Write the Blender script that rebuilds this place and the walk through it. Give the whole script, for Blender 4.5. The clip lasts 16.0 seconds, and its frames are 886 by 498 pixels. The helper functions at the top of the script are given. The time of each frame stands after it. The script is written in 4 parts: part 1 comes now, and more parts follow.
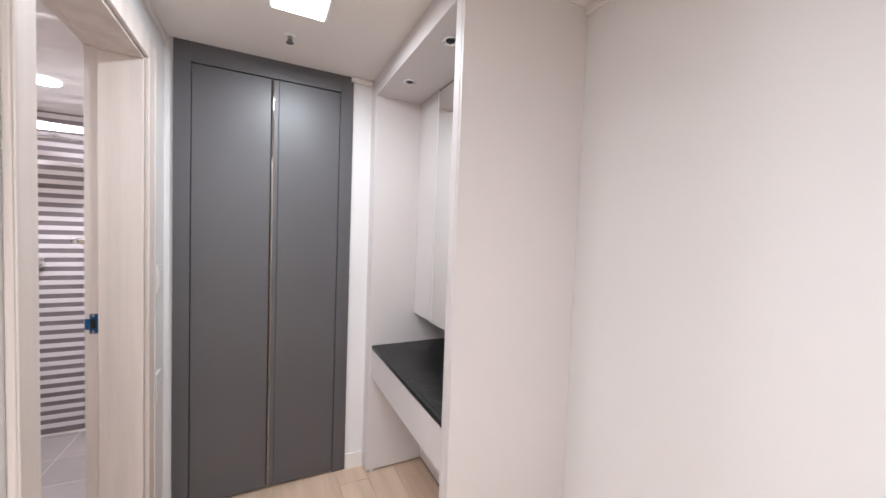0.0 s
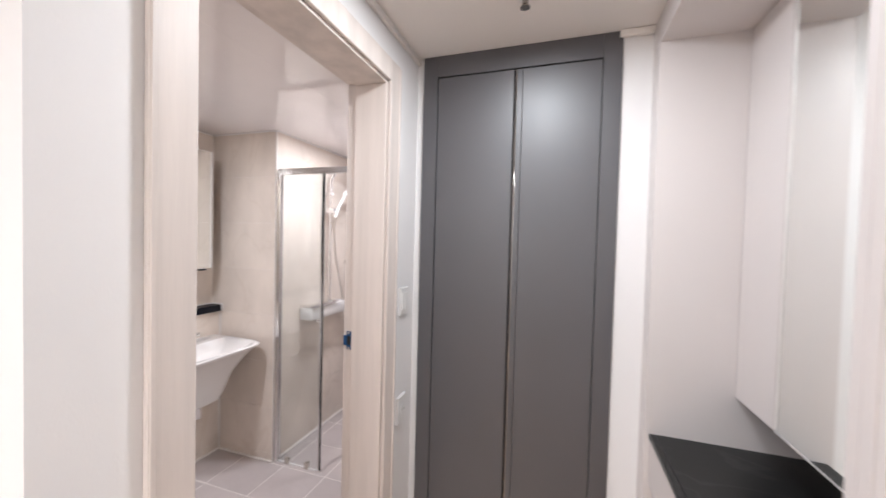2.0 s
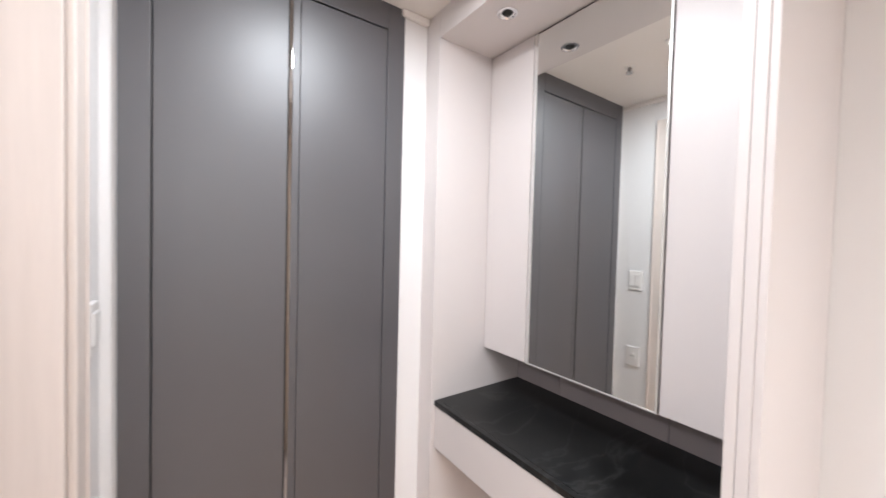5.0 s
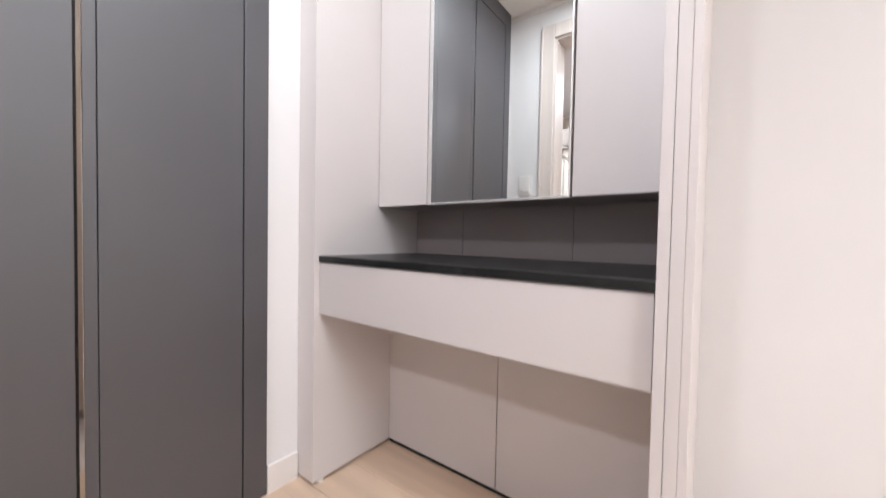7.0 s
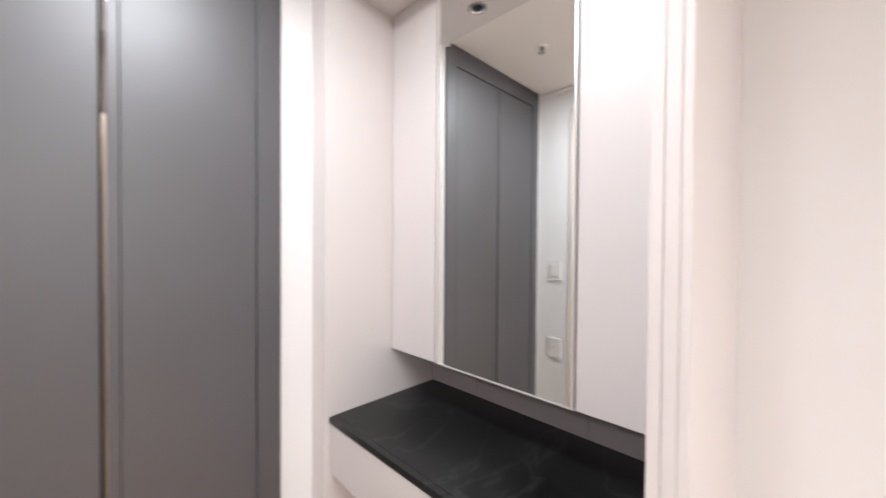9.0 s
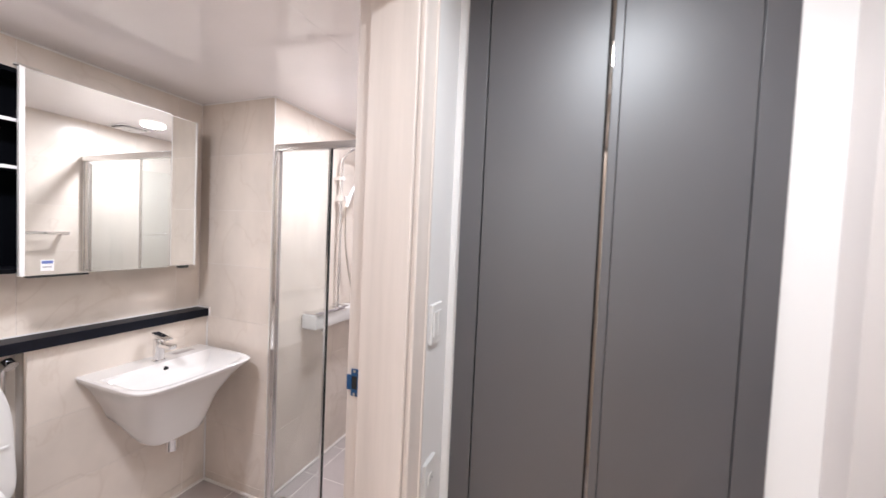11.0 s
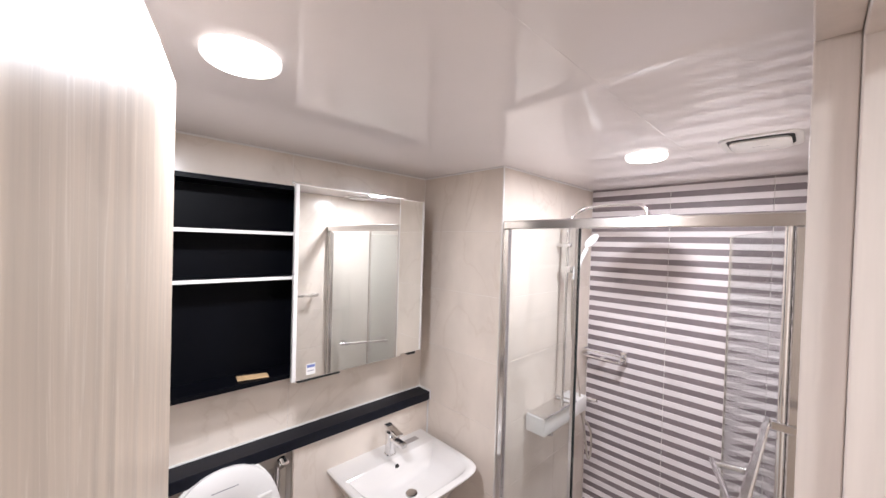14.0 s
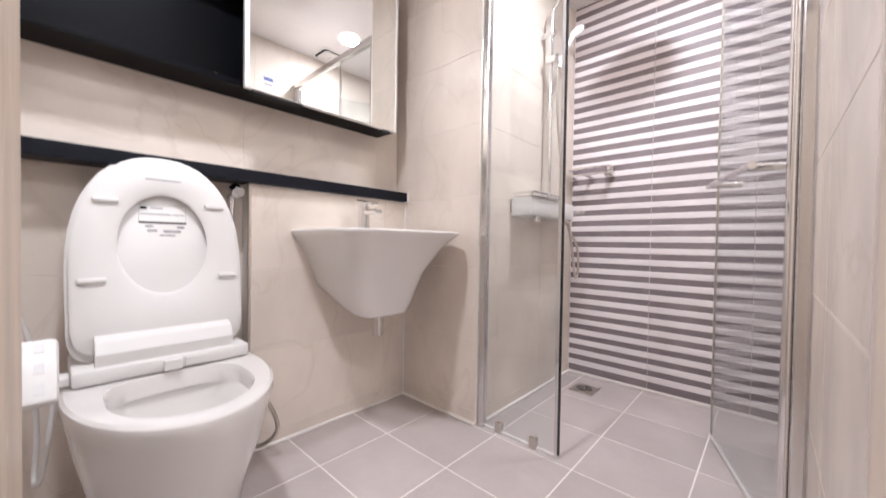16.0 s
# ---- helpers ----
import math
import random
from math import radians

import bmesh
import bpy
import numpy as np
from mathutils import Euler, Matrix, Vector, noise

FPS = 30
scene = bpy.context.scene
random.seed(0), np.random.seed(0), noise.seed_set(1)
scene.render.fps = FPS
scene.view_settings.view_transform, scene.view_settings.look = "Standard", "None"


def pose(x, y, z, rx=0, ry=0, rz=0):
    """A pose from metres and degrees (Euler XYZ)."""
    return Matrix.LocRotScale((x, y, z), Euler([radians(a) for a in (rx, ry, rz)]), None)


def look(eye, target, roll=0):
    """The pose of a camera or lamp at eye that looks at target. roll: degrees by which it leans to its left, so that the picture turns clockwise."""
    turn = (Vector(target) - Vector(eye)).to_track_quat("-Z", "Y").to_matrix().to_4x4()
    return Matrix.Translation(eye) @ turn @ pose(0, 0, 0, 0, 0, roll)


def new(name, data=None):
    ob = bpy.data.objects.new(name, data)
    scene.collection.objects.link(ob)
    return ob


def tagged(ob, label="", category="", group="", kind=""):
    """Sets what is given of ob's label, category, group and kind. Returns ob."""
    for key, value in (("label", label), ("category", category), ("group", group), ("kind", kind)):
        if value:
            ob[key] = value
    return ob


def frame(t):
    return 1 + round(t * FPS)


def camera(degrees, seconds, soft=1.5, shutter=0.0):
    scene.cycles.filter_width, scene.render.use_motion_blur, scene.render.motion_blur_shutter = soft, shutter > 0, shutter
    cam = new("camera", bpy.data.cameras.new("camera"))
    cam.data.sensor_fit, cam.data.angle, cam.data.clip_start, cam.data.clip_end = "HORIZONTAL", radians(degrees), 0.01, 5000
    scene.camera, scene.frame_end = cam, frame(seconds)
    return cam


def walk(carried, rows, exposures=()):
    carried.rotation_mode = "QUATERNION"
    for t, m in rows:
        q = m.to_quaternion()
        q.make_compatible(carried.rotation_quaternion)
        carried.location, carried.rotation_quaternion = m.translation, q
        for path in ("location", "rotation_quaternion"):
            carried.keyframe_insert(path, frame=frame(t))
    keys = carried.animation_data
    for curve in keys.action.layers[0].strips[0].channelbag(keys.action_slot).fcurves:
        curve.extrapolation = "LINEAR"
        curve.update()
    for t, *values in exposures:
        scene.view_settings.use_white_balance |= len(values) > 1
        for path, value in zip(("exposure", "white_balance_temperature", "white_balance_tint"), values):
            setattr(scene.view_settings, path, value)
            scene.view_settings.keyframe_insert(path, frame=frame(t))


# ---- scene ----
cam = camera(102.1, 16.0, shutter=0.4)
PATH = [
    (0, (0.433, -2.113, 1.428), (1.324, -0.324, 1.343), 2.1),
    (0.5, (0.419, -2.024, 1.381), (1.177, -0.174, 1.335), 1.6),
    (1, (0.49, -1.82, 1.416), (1.029, 0.106, 1.368), 1.5),
    (1.5, (0.555, -1.702, 1.443), (0.592, 0.297, 1.383), 1.4),
    (2, (0.662, -1.578, 1.459), (0.044, 0.323, 1.407), 1.5),
    (2.5, (0.682, -1.493, 1.444), (-0.205, 0.299, 1.39), 1.7),
    (3, (0.577, -1.472, 1.418), (-0.351, 0.298, 1.364), 1.8),
    (3.5, (0.376, -1.449, 1.373), (-0.263, 0.446, 1.326), 1.9),
    (4, (0.283, -1.343, 1.358), (0.293, 0.656, 1.301), 1.6),
    (4.5, (0.22, -1.261, 1.389), (0.946, 0.602, 1.336), 1.7),
    (4.7, (0.19, -1.277, 1.422), (1.116, 0.495, 1.364), 1.6),
    (6.8, (0.317, -1.109, 0.918), (1.902, 0.111, 0.9), 0.9),
    (7, (0.314, -1.115, 0.824), (1.91, 0.09, 0.767), 1.1),
    (7.5, (0.279, -1.102, 0.676), (1.929, 0.027, 0.621), 0.8),
    (8, (0.368, -1.107, 0.856), (1.969, 0.091, 0.81), 0.8),
    (8.5, (0.388, -1.156, 1.217), (2.003, 0.024, 1.18), 0.2),
    (9, (0.421, -1.191, 1.341), (1.844, 0.214, 1.312), 0.4),
    (9.5, (0.484, -1.215, 1.352), (0.974, 0.723, 1.338), 0.8),
    (10, (0.532, -1.179, 1.4), (0.376, 0.814, 1.344), 1.6),
    (10.2, (0.525, -1.178, 1.4), (0.161, 0.788, 1.346), 1.7),
    (12.3, (-0.027, -0.966, 1.606), (-0.848, 0.856, 1.522), 2.1),
    (12.5, (-0.099, -0.952, 1.637), (-0.924, 0.87, 1.613), 1.5),
    (13, (-0.182, -0.955, 1.804), (-1.053, 0.845, 1.78), 1.5),
    (13.5, (-0.183, -0.956, 1.815), (-1.402, 0.629, 1.798), 1.4),
    (14, (-0.171, -0.971, 1.8), (-1.612, 0.415, 1.772), 1.7),
    (14.5, (-0.159, -0.978, 1.558), (-1.58, 0.429, 1.515), 1.6),
    (15, (-0.193, -0.904, 1.254), (-1.576, 0.54, 1.216), 1.4),
    (15.5, (-0.226, -0.884, 0.946), (-1.583, 0.584, 0.908), 1.1),
    (16, (-0.259, -0.854, 0.674), (-1.611, 0.619, 0.639), 0.9),
]
walk(cam, [(t, look(eye, target, roll)) for t, eye, target, roll in PATH], [(0, -0.27, 6250, 10), (0.5, -0.24, 6280, 10), (1, -0.16, 6280, 10), (2.5, -0.16, 6430, 10), (3.5, -0.28, 6440, 10), (4, -0.2, 6400, 10), (4.5, 0.1, 6480, 10), (4.7, 0.1, 6450, 10), (6.8, 0.07, 6260, 10), (8.5, 0.05, 6450, 10), (9.5, 0.14, 6460, 10), (10.2, 0.06, 6420, 10), (12.3, -0.1, 6390, 10), (14, -0.17, 6420, 10), (15, -0.06, 6420, 10), (16, 0.12, 6420, 10)])

# ---- world and lights ----
world = bpy.data.worlds.new("world")
scene.world = world
world.use_nodes = True
world.node_tree.nodes["Background"].inputs[0].default_value = (0.9, 0.9, 1.0, 1)
world.node_tree.nodes["Background"].inputs[1].default_value = 0.05

H = 2.30          # ceiling of the dressing hall
BF = -0.152       # bathroom floor
BH = 2.188        # bathroom ceiling


def area_lamp(name, x, y, z, sx, sy, watts, colour, disk=False):
    data = bpy.data.lights.new(name, "AREA")
    data.shape = "DISK" if disk else "RECTANGLE"
    data.size, data.size_y, data.energy, data.color = sx, sy, watts, colour
    ob = new(name, data)
    ob.matrix_world = pose(x, y, z)
    return ob


WARM = (0.905, 0.95, 1.0)
COOL = (0.92, 0.93, 1.0)
area_lamp("hall_light", 0.54, -0.627, H - 0.032, 0.18, 0.18, 15.5, WARM)
area_lamp("bedroom_light", 0.1, -2.95, H - 0.085, 0.7, 0.7, 43, WARM)
area_lamp("shower_light", -0.665, 0.645, BH - 0.020, 0.135, 0.135, 18, COOL, True)
area_lamp("toilet_light", -1.030, -0.755, BH - 0.020, 0.135, 0.135, 20, COOL, True)


# ---- materials ----
def mat(name, colour, rough=0.5, metal=0.0, vary=0.06, scale=4.0, fine=120.0, bump=0.05, stretch=(1, 1, 1), coat=0.0, random_tint=0.0, speck=None, spec=0.5, turn=(0, 0, 0)):
    m = bpy.data.materials.new(name)
    m.use_nodes = True
    nt = m.node_tree
    b = nt.nodes["Principled BSDF"]
    b.inputs["Metallic"].default_value = metal
    b.inputs["Coat Weight"].default_value = coat
    b.inputs["Coat Roughness"].default_value = 0.08
    b.inputs["Specular IOR Level"].default_value = spec
    tc = nt.nodes.new("ShaderNodeNewGeometry")
    mp = nt.nodes.new("ShaderNodeMapping")
    mp.inputs["Scale"].default_value = stretch
    mp.inputs["Rotation"].default_value = tuple(radians(a) for a in turn)
    nt.links.new(tc.outputs["Position"], mp.inputs["Vector"])
    n1 = nt.nodes.new("ShaderNodeTexNoise")
    n1.inputs["Scale"].default_value, n1.inputs["Detail"].default_value = scale, 6
    n2 = nt.nodes.new("ShaderNodeTexNoise")
    n2.inputs["Scale"].default_value, n2.inputs["Detail"].default_value = fine, 3
    for n in (n1, n2):
        nt.links.new(mp.outputs[0], n.inputs["Vector"])
    ramp = nt.nodes.new("ShaderNodeValToRGB")
    lo = tuple(max(0, c * (1 - vary)) for c in colour)
    hi = tuple(min(1, c * (1 + vary)) for c in colour)
    ramp.color_ramp.elements[0].position, ramp.color_ramp.elements[0].color = 0.3, (*lo, 1)
    ramp.color_ramp.elements[1].position, ramp.color_ramp.elements[1].color = 0.7, (*hi, 1)
    nt.links.new(n1.outputs["Fac"], ramp.inputs[0])
    out = ramp.outputs[0]
    mix = nt.nodes.new("ShaderNodeMix")
    mix.data_type, mix.blend_type = "RGBA", "MULTIPLY"
    mix.inputs[0].default_value = min(1, vary * 2.5)
    r2 = nt.nodes.new("ShaderNodeValToRGB")
    r2.color_ramp.elements[0].color = (0.72, 0.72, 0.72, 1)
    nt.links.new(n2.outputs["Fac"], r2.inputs[0])
    nt.links.new(out, mix.inputs[6])
    nt.links.new(r2.outputs[0], mix.inputs[7])
    out = mix.outputs[2]
    if speck:
        # thin veins
        vn = nt.nodes.new("ShaderNodeTexNoise")
        vn.inputs["Scale"].default_value, vn.inputs["Detail"].default_value, vn.inputs["Distortion"].default_value = speck[1], 5, 1.2
        nt.links.new(mp.outputs[0], vn.inputs["Vector"])
        vr = nt.nodes.new("ShaderNodeValToRGB")
        e = vr.color_ramp.elements
        e[0].position, e[0].color = 0.485, (0, 0, 0, 1)
        e[1].position, e[1].color = 0.515, (0, 0, 0, 1)
        mid = e.new(0.5)
        mid.color = (speck[2],) * 3 + (1,)
        nt.links.new(vn.outputs["Fac"], vr.inputs[0])
        vm = nt.nodes.new("ShaderNodeMix")
        vm.data_type = "RGBA"
        vm.inputs[7].default_value = (*speck[0], 1)
        nt.links.new(vr.outputs[0], vm.inputs[0])
        nt.links.new(out, vm.inputs[6])
        out = vm.outputs[2]
    if random_tint:
        oi = nt.nodes.new("ShaderNodeObjectInfo")
        hs = nt.nodes.new("ShaderNodeHueSaturation")
        mr = nt.nodes.new("ShaderNodeMapRange")
        mr.inputs[3].default_value, mr.inputs[4].default_value = 1 - random_tint, 1 + random_tint
        nt.links.new(oi.outputs["Random"], mr.inputs[0])
        nt.links.new(mr.outputs[0], hs.inputs["Value"])
        nt.links.new(out, hs.inputs["Color"])
        out = hs.outputs[0]
    nt.links.new(out, b.inputs["Base Color"])
    rr = nt.nodes.new("ShaderNodeMapRange")
    rr.inputs[3].default_value, rr.inputs[4].default_value = max(0.0, rough - 0.06), min(1, rough + 0.06)
    nt.links.new(n1.outputs["Fac"], rr.inputs[0])
    nt.links.new(rr.outputs[0], b.inputs["Roughness"])
    if bump:
        bp = nt.nodes.new("ShaderNodeBump")
        bp.inputs["Strength"].default_value, bp.inputs["Distance"].default_value = bump, 0.002
        nt.links.new(n2.outputs["Fac"], bp.inputs["Height"])
        nt.links.new(bp.outputs[0], b.inputs["Normal"])
    return m


def plain(name, colour, rough, metal=0.0, spec=0.5):
    m = bpy.data.materials.new(name)
    m.use_nodes = True
    b = m.node_tree.nodes["Principled BSDF"]
    b.inputs["Base Color"].default_value = (*colour, 1)
    b.inputs["Roughness"].default_value, b.inputs["Metallic"].default_value = rough, metal
    b.inputs["Specular IOR Level"].default_value = spec
    return m


def glow(name, colour, strength):
    m = plain(name, colour, 0.5)
    b = m.node_tree.nodes["Principled BSDF"]
    b.inputs["Emission Color"].default_value = (*colour, 1)
    b.inputs["Emission Strength"].default_value = strength
    return m


def glass(name, tint, rough=0.0):
    # thin pane: clear with a gloss that grows at grazing angles
    m = bpy.data.materials.new(name)
    m.use_nodes = True
    nt = m.node_tree
    nt.nodes.remove(nt.nodes["Principled BSDF"])
    t, g, mx, fr, pw, ma = (nt.nodes.new(k) for k in ("ShaderNodeBsdfTransparent", "ShaderNodeBsdfGlossy", "ShaderNodeMixShader", "ShaderNodeLayerWeight", "ShaderNodeMath", "ShaderNodeMath"))
    t.inputs[0].default_value = (*tint, 1)
    g.inputs["Roughness"].default_value = rough
    fr.inputs[0].default_value = 0.5
    pw.operation, pw.inputs[1].default_value = "POWER", 5.0
    ma.operation, ma.inputs[1].default_value, ma.inputs[2].default_value = "MULTIPLY_ADD", 0.9, 0.04
    nt.links.new(fr.outputs["Facing"], pw.inputs[0])
    nt.links.new(pw.outputs[0], ma.inputs[0])
    nt.links.new(ma.outputs[0], mx.inputs[0])
    nt.links.new(t.outputs[0], mx.inputs[1])
    nt.links.new(g.outputs[0], mx.inputs[2])
    nt.links.new(mx.outputs[0], nt.nodes["Material Output"].inputs[0])
    return m


M_PAPER = mat("wallpaper", (0.79, 0.77, 0.765), 0.75, vary=0.02, scale=2, fine=260, bump=0.12, stretch=(1, 1, 0.5))
M_CEIL = mat("ceiling_paper", (0.82, 0.775, 0.74), 0.8, vary=0.02, scale=2, fine=300, bump=0.10)
M_TRIM = mat("white_trim", (0.80, 0.755, 0.72), 0.45, vary=0.02)
M_PANEL = mat("vanity_board", (0.66, 0.61, 0.595), 0.42, vary=0.02, scale=1.5, fine=300, bump=0.04)
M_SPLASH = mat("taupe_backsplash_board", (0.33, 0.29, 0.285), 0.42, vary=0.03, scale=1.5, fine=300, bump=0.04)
M_CLOSET = mat("closet_board", (0.067, 0.064, 0.0705), 0.47, spec=1.0, vary=0.05, scale=3, fine=500, bump=0.06)
M_STONE = mat("dark_counter", (0.013, 0.013, 0.013), 0.34, spec=0.35, vary=0.35, scale=6, fine=60, bump=0.04, speck=((0.07, 0.07, 0.068), 2.2, 0.30))
M_WOODJAMB = mat("pale_ash", (0.69, 0.612, 0.565), 0.5, vary=0.11, scale=3, fine=46, bump=0.12, stretch=(5, 5, 0.25))
M_WOODLEAF = mat("pale_oak_leaf", (0.57, 0.47, 0.38), 0.36, vary=0.16, scale=7, fine=60, bump=0.08, stretch=(6, 6, 0.25), speck=((0.70, 0.62, 0.54), 5.0, 0.6))
M_FLOOR = mat("oak_planks", (0.66, 0.49, 0.36), 0.35, vary=0.12, scale=3, fine=50, bump=0.06, stretch=(6, 0.4, 1), random_tint=0.08)
M_TILE = mat("beige_wall_tile", (0.77, 0.685, 0.61), 0.22, vary=0.085, scale=2.4, fine=12, bump=0.0, stretch=(1.7, 1.5, 1.0), turn=(50, 40, 20), random_tint=0.025, speck=((0.60, 0.50, 0.42), 1.3, 0.30))
M_GROUT = mat("pale_grout", (0.82, 0.77, 0.73), 0.8, vary=0.05)
M_FTILE = mat("taupe_floor_tile", (0.51, 0.45, 0.435), 0.34, vary=0.10, scale=3, fine=30, bump=0.03, random_tint=0.06, speck=((0.52, 0.465, 0.455), 2.0, 0.4))
M_STRIPE_L = mat("white_stripe", (0.78, 0.725, 0.735), 0.5, vary=0.03, scale=5, random_tint=0.02)
M_STRIPE_D = mat("grey_stripe", (0.23, 0.19, 0.20), 0.5, vary=0.10, scale=9, random_tint=0.06)
M_BCEIL = mat("glossy_ceiling_panel", (0.86, 0.815, 0.815), 0.03, vary=0.015, bump=0.0)
M_BLACK = mat("black_lacquer", (0.0025, 0.0028, 0.0045), 0.42, vary=0.2, spec=0.08)
M_SHELF = mat("black_stone_shelf", (0.006, 0.007, 0.013), 0.45, spec=0.2, vary=0.25, scale=30, fine=200, bump=0.05)
M_CERAMIC = mat("white_ceramic", (0.74, 0.71, 0.69), 0.08, vary=0.01, bump=0.0, coat=0.3)
M_PLASTIC = mat("white_plastic", (0.76, 0.74, 0.725), 0.38, vary=0.01, bump=0.0)
M_CHROME = plain("chrome", (0.78, 0.77, 0.77), 0.09, 1.0)
M_DARKMETAL = plain("dark_polished_metal", (0.40, 0.375, 0.355), 0.05, 1.0)
M_STEEL = plain("brushed_steel", (0.62, 0.58, 0.53), 0.28, 1.0)
M_ALU = plain("polished_aluminium", (0.72, 0.70, 0.69), 0.2, 1.0)
M_MIRROR = plain("mirror", (0.88, 0.90, 0.89), 0.0, 1.0)
M_GLASS = glass("clear_glass", (0.945, 0.962, 0.962))
M_EDGE = plain("dark_glass_edge", (0.02, 0.025, 0.025), 0.2)
M_RUBBER = plain("dark_rubber", (0.02, 0.02, 0.02), 0.6)
M_BLUE = mat("blue_plastic_film", (0.012, 0.075, 0.20), 0.3, vary=0.1)
M_HOLE = plain("dark_hole", (0.01, 0.01, 0.01), 0.7)
M_GLOW_H = glow("hall_diffuser", (1.0, 0.95, 0.88), 9.0)
M_GLOW_B = glow("bath_diffuser", (1.0, 0.97, 0.95), 9.0)
M_GLOW_S = glow("opal_side", (1.0, 0.97, 0.95), 1.2)
M_CARD = mat("cardboard", (0.55, 0.37, 0.20), 0.7, vary=0.12, scale=30)
M_RIMMARK = plain("grey_brown_mark", (0.30, 0.27, 0.26), 0.35)
M_INK = plain("grey_ink", (0.35, 0.34, 0.36), 0.6)
M_INKB = plain("blue_ink", (0.12, 0.16, 0.38), 0.6)
M_SILVER = plain("silver_edge", (0.85, 0.83, 0.81), 0.3, 0.6)


# ---- builders ----
def box(bm, x0, x1, y0, y1, z0, z1, bevel=0.0):
    r = bmesh.ops.create_cube(bm, size=1.0, matrix=Matrix.Translation(((x0 + x1) / 2, (y0 + y1) / 2, (z0 + z1) / 2)) @ Matrix.Diagonal((abs(x1 - x0), abs(y1 - y0), abs(z1 - z0), 1)))
    if bevel:
        es = {e for v in r["verts"] for e in v.link_edges}
        bmesh.ops.bevel(bm, geom=list(es), offset=bevel, segments=2, affect="EDGES", profile=0.5)
    return bm


def boxes(*rows, bevel=0.0):
    bm = bmesh.new()
    for r in rows:
        box(bm, *r, bevel=bevel)
    return bm


def finish(bm, name, material, smooth=False):
    bmesh.ops.recalc_face_normals(bm, faces=bm.faces[:])
    me = bpy.data.meshes.new(name)
    bm.to_mesh(me)
    bm.free()
    me.materials.append(material)
    if smooth:
        for p in me.polygons:
            p.use_smooth = True
        me.set_sharp_from_angle(angle=radians(38))
    return me


def thing(name, bm, material, label, category, kind="", group="", smooth=False):
    return tagged(new(name, finish(bm, name, material, smooth)), label, category, group, kind)


def empty(name, x, y, z, label, category, group="", kind=""):
    ob = new(name)
    ob.matrix_world = pose(x, y, z)
    return tagged(ob, label, category, group, kind)


def part(name, bm, material, parent, label="", smooth=False):
    """bm is in world coordinates; the part is kept in its parent's."""
    base = Matrix.Identity(4)
    p = parent
    while p:
        base = p.matrix_basis @ base
        p = p.parent
    bmesh.ops.transform(bm, matrix=base.inverted(), verts=bm.verts[:])
    ob = new(name, finish(bm, name, material, smooth))
    ob.parent = parent
    if label:
        tagged(ob, label)
    return ob


def cyl(bm, a, b, r, r2=None, seg=20):
    a, b = Vector(a), Vector(b)
    d = b - a
    q = d.to_track_quat("Z", "Y").to_matrix().to_4x4()
    bmesh.ops.create_cone(bm, cap_ends=True, segments=seg, radius1=r, radius2=r if r2 is None else r2, depth=d.length, matrix=Matrix.Translation((a + b) / 2) @ q)
    return bm


def tube(bm, pts, r, seg=10, fine=8):
    """A round tube along a smooth line through the points."""
    P = [Vector(p) for p in pts]
    P = [2 * P[0] - P[1]] + P + [2 * P[-1] - P[-2]]
    line = []
    for i in range(1, len(P) - 2):
        for k in range(fine):
            t = k / fine
            a, b, c, d = P[i - 1:i + 3]
            line.append(0.5 * ((2 * b) + (c - a) * t + (2 * a - 5 * b + 4 * c - d) * t * t + (3 * b - a - 3 * c + d) * t ** 3))
    line.append(P[-2])
    rings, up = [], Vector((0.3, 0.9, 0.2)).normalized()
    for i, p in enumerate(line):
        d = (line[min(i + 1, len(line) - 1)] - line[max(i - 1, 0)]).normalized()
        u = (up - d * up.dot(d)).normalized()
        up = u
        w = d.cross(u)
        rings.append([p + r * (math.cos(2 * math.pi * k / seg) * u + math.sin(2 * math.pi * k / seg) * w) for k in range(seg)])
    return loft(bm, rings)


def loft(bm, rings, cap0=True, cap1=True):
    vs = [[bm.verts.new(p) for p in r] for r in rings]
    n = len(rings[0])
    for a, b in zip(vs, vs[1:]):
        for k in range(n):
            bm.faces.new((a[k], a[(k + 1) % n], b[(k + 1) % n], b[k]))
    if cap0:
        bm.faces.new(vs[0])
    if cap1:
        bm.faces.new(vs[-1])
    return bm


def oval(cx, cy, z, ax, ay, power=2.0, n=40):
    """A super-ellipse ring at height z."""
    out = []
    for k in range(n):
        a = 2 * math.pi * k / n
        c, s = math.cos(a), math.sin(a)
        out.append(Vector((cx + ax * math.copysign(abs(c) ** (2 / power), c), cy + ay * math.copysign(abs(s) ** (2 / power), s), z)))
    return out


PIECES = {}


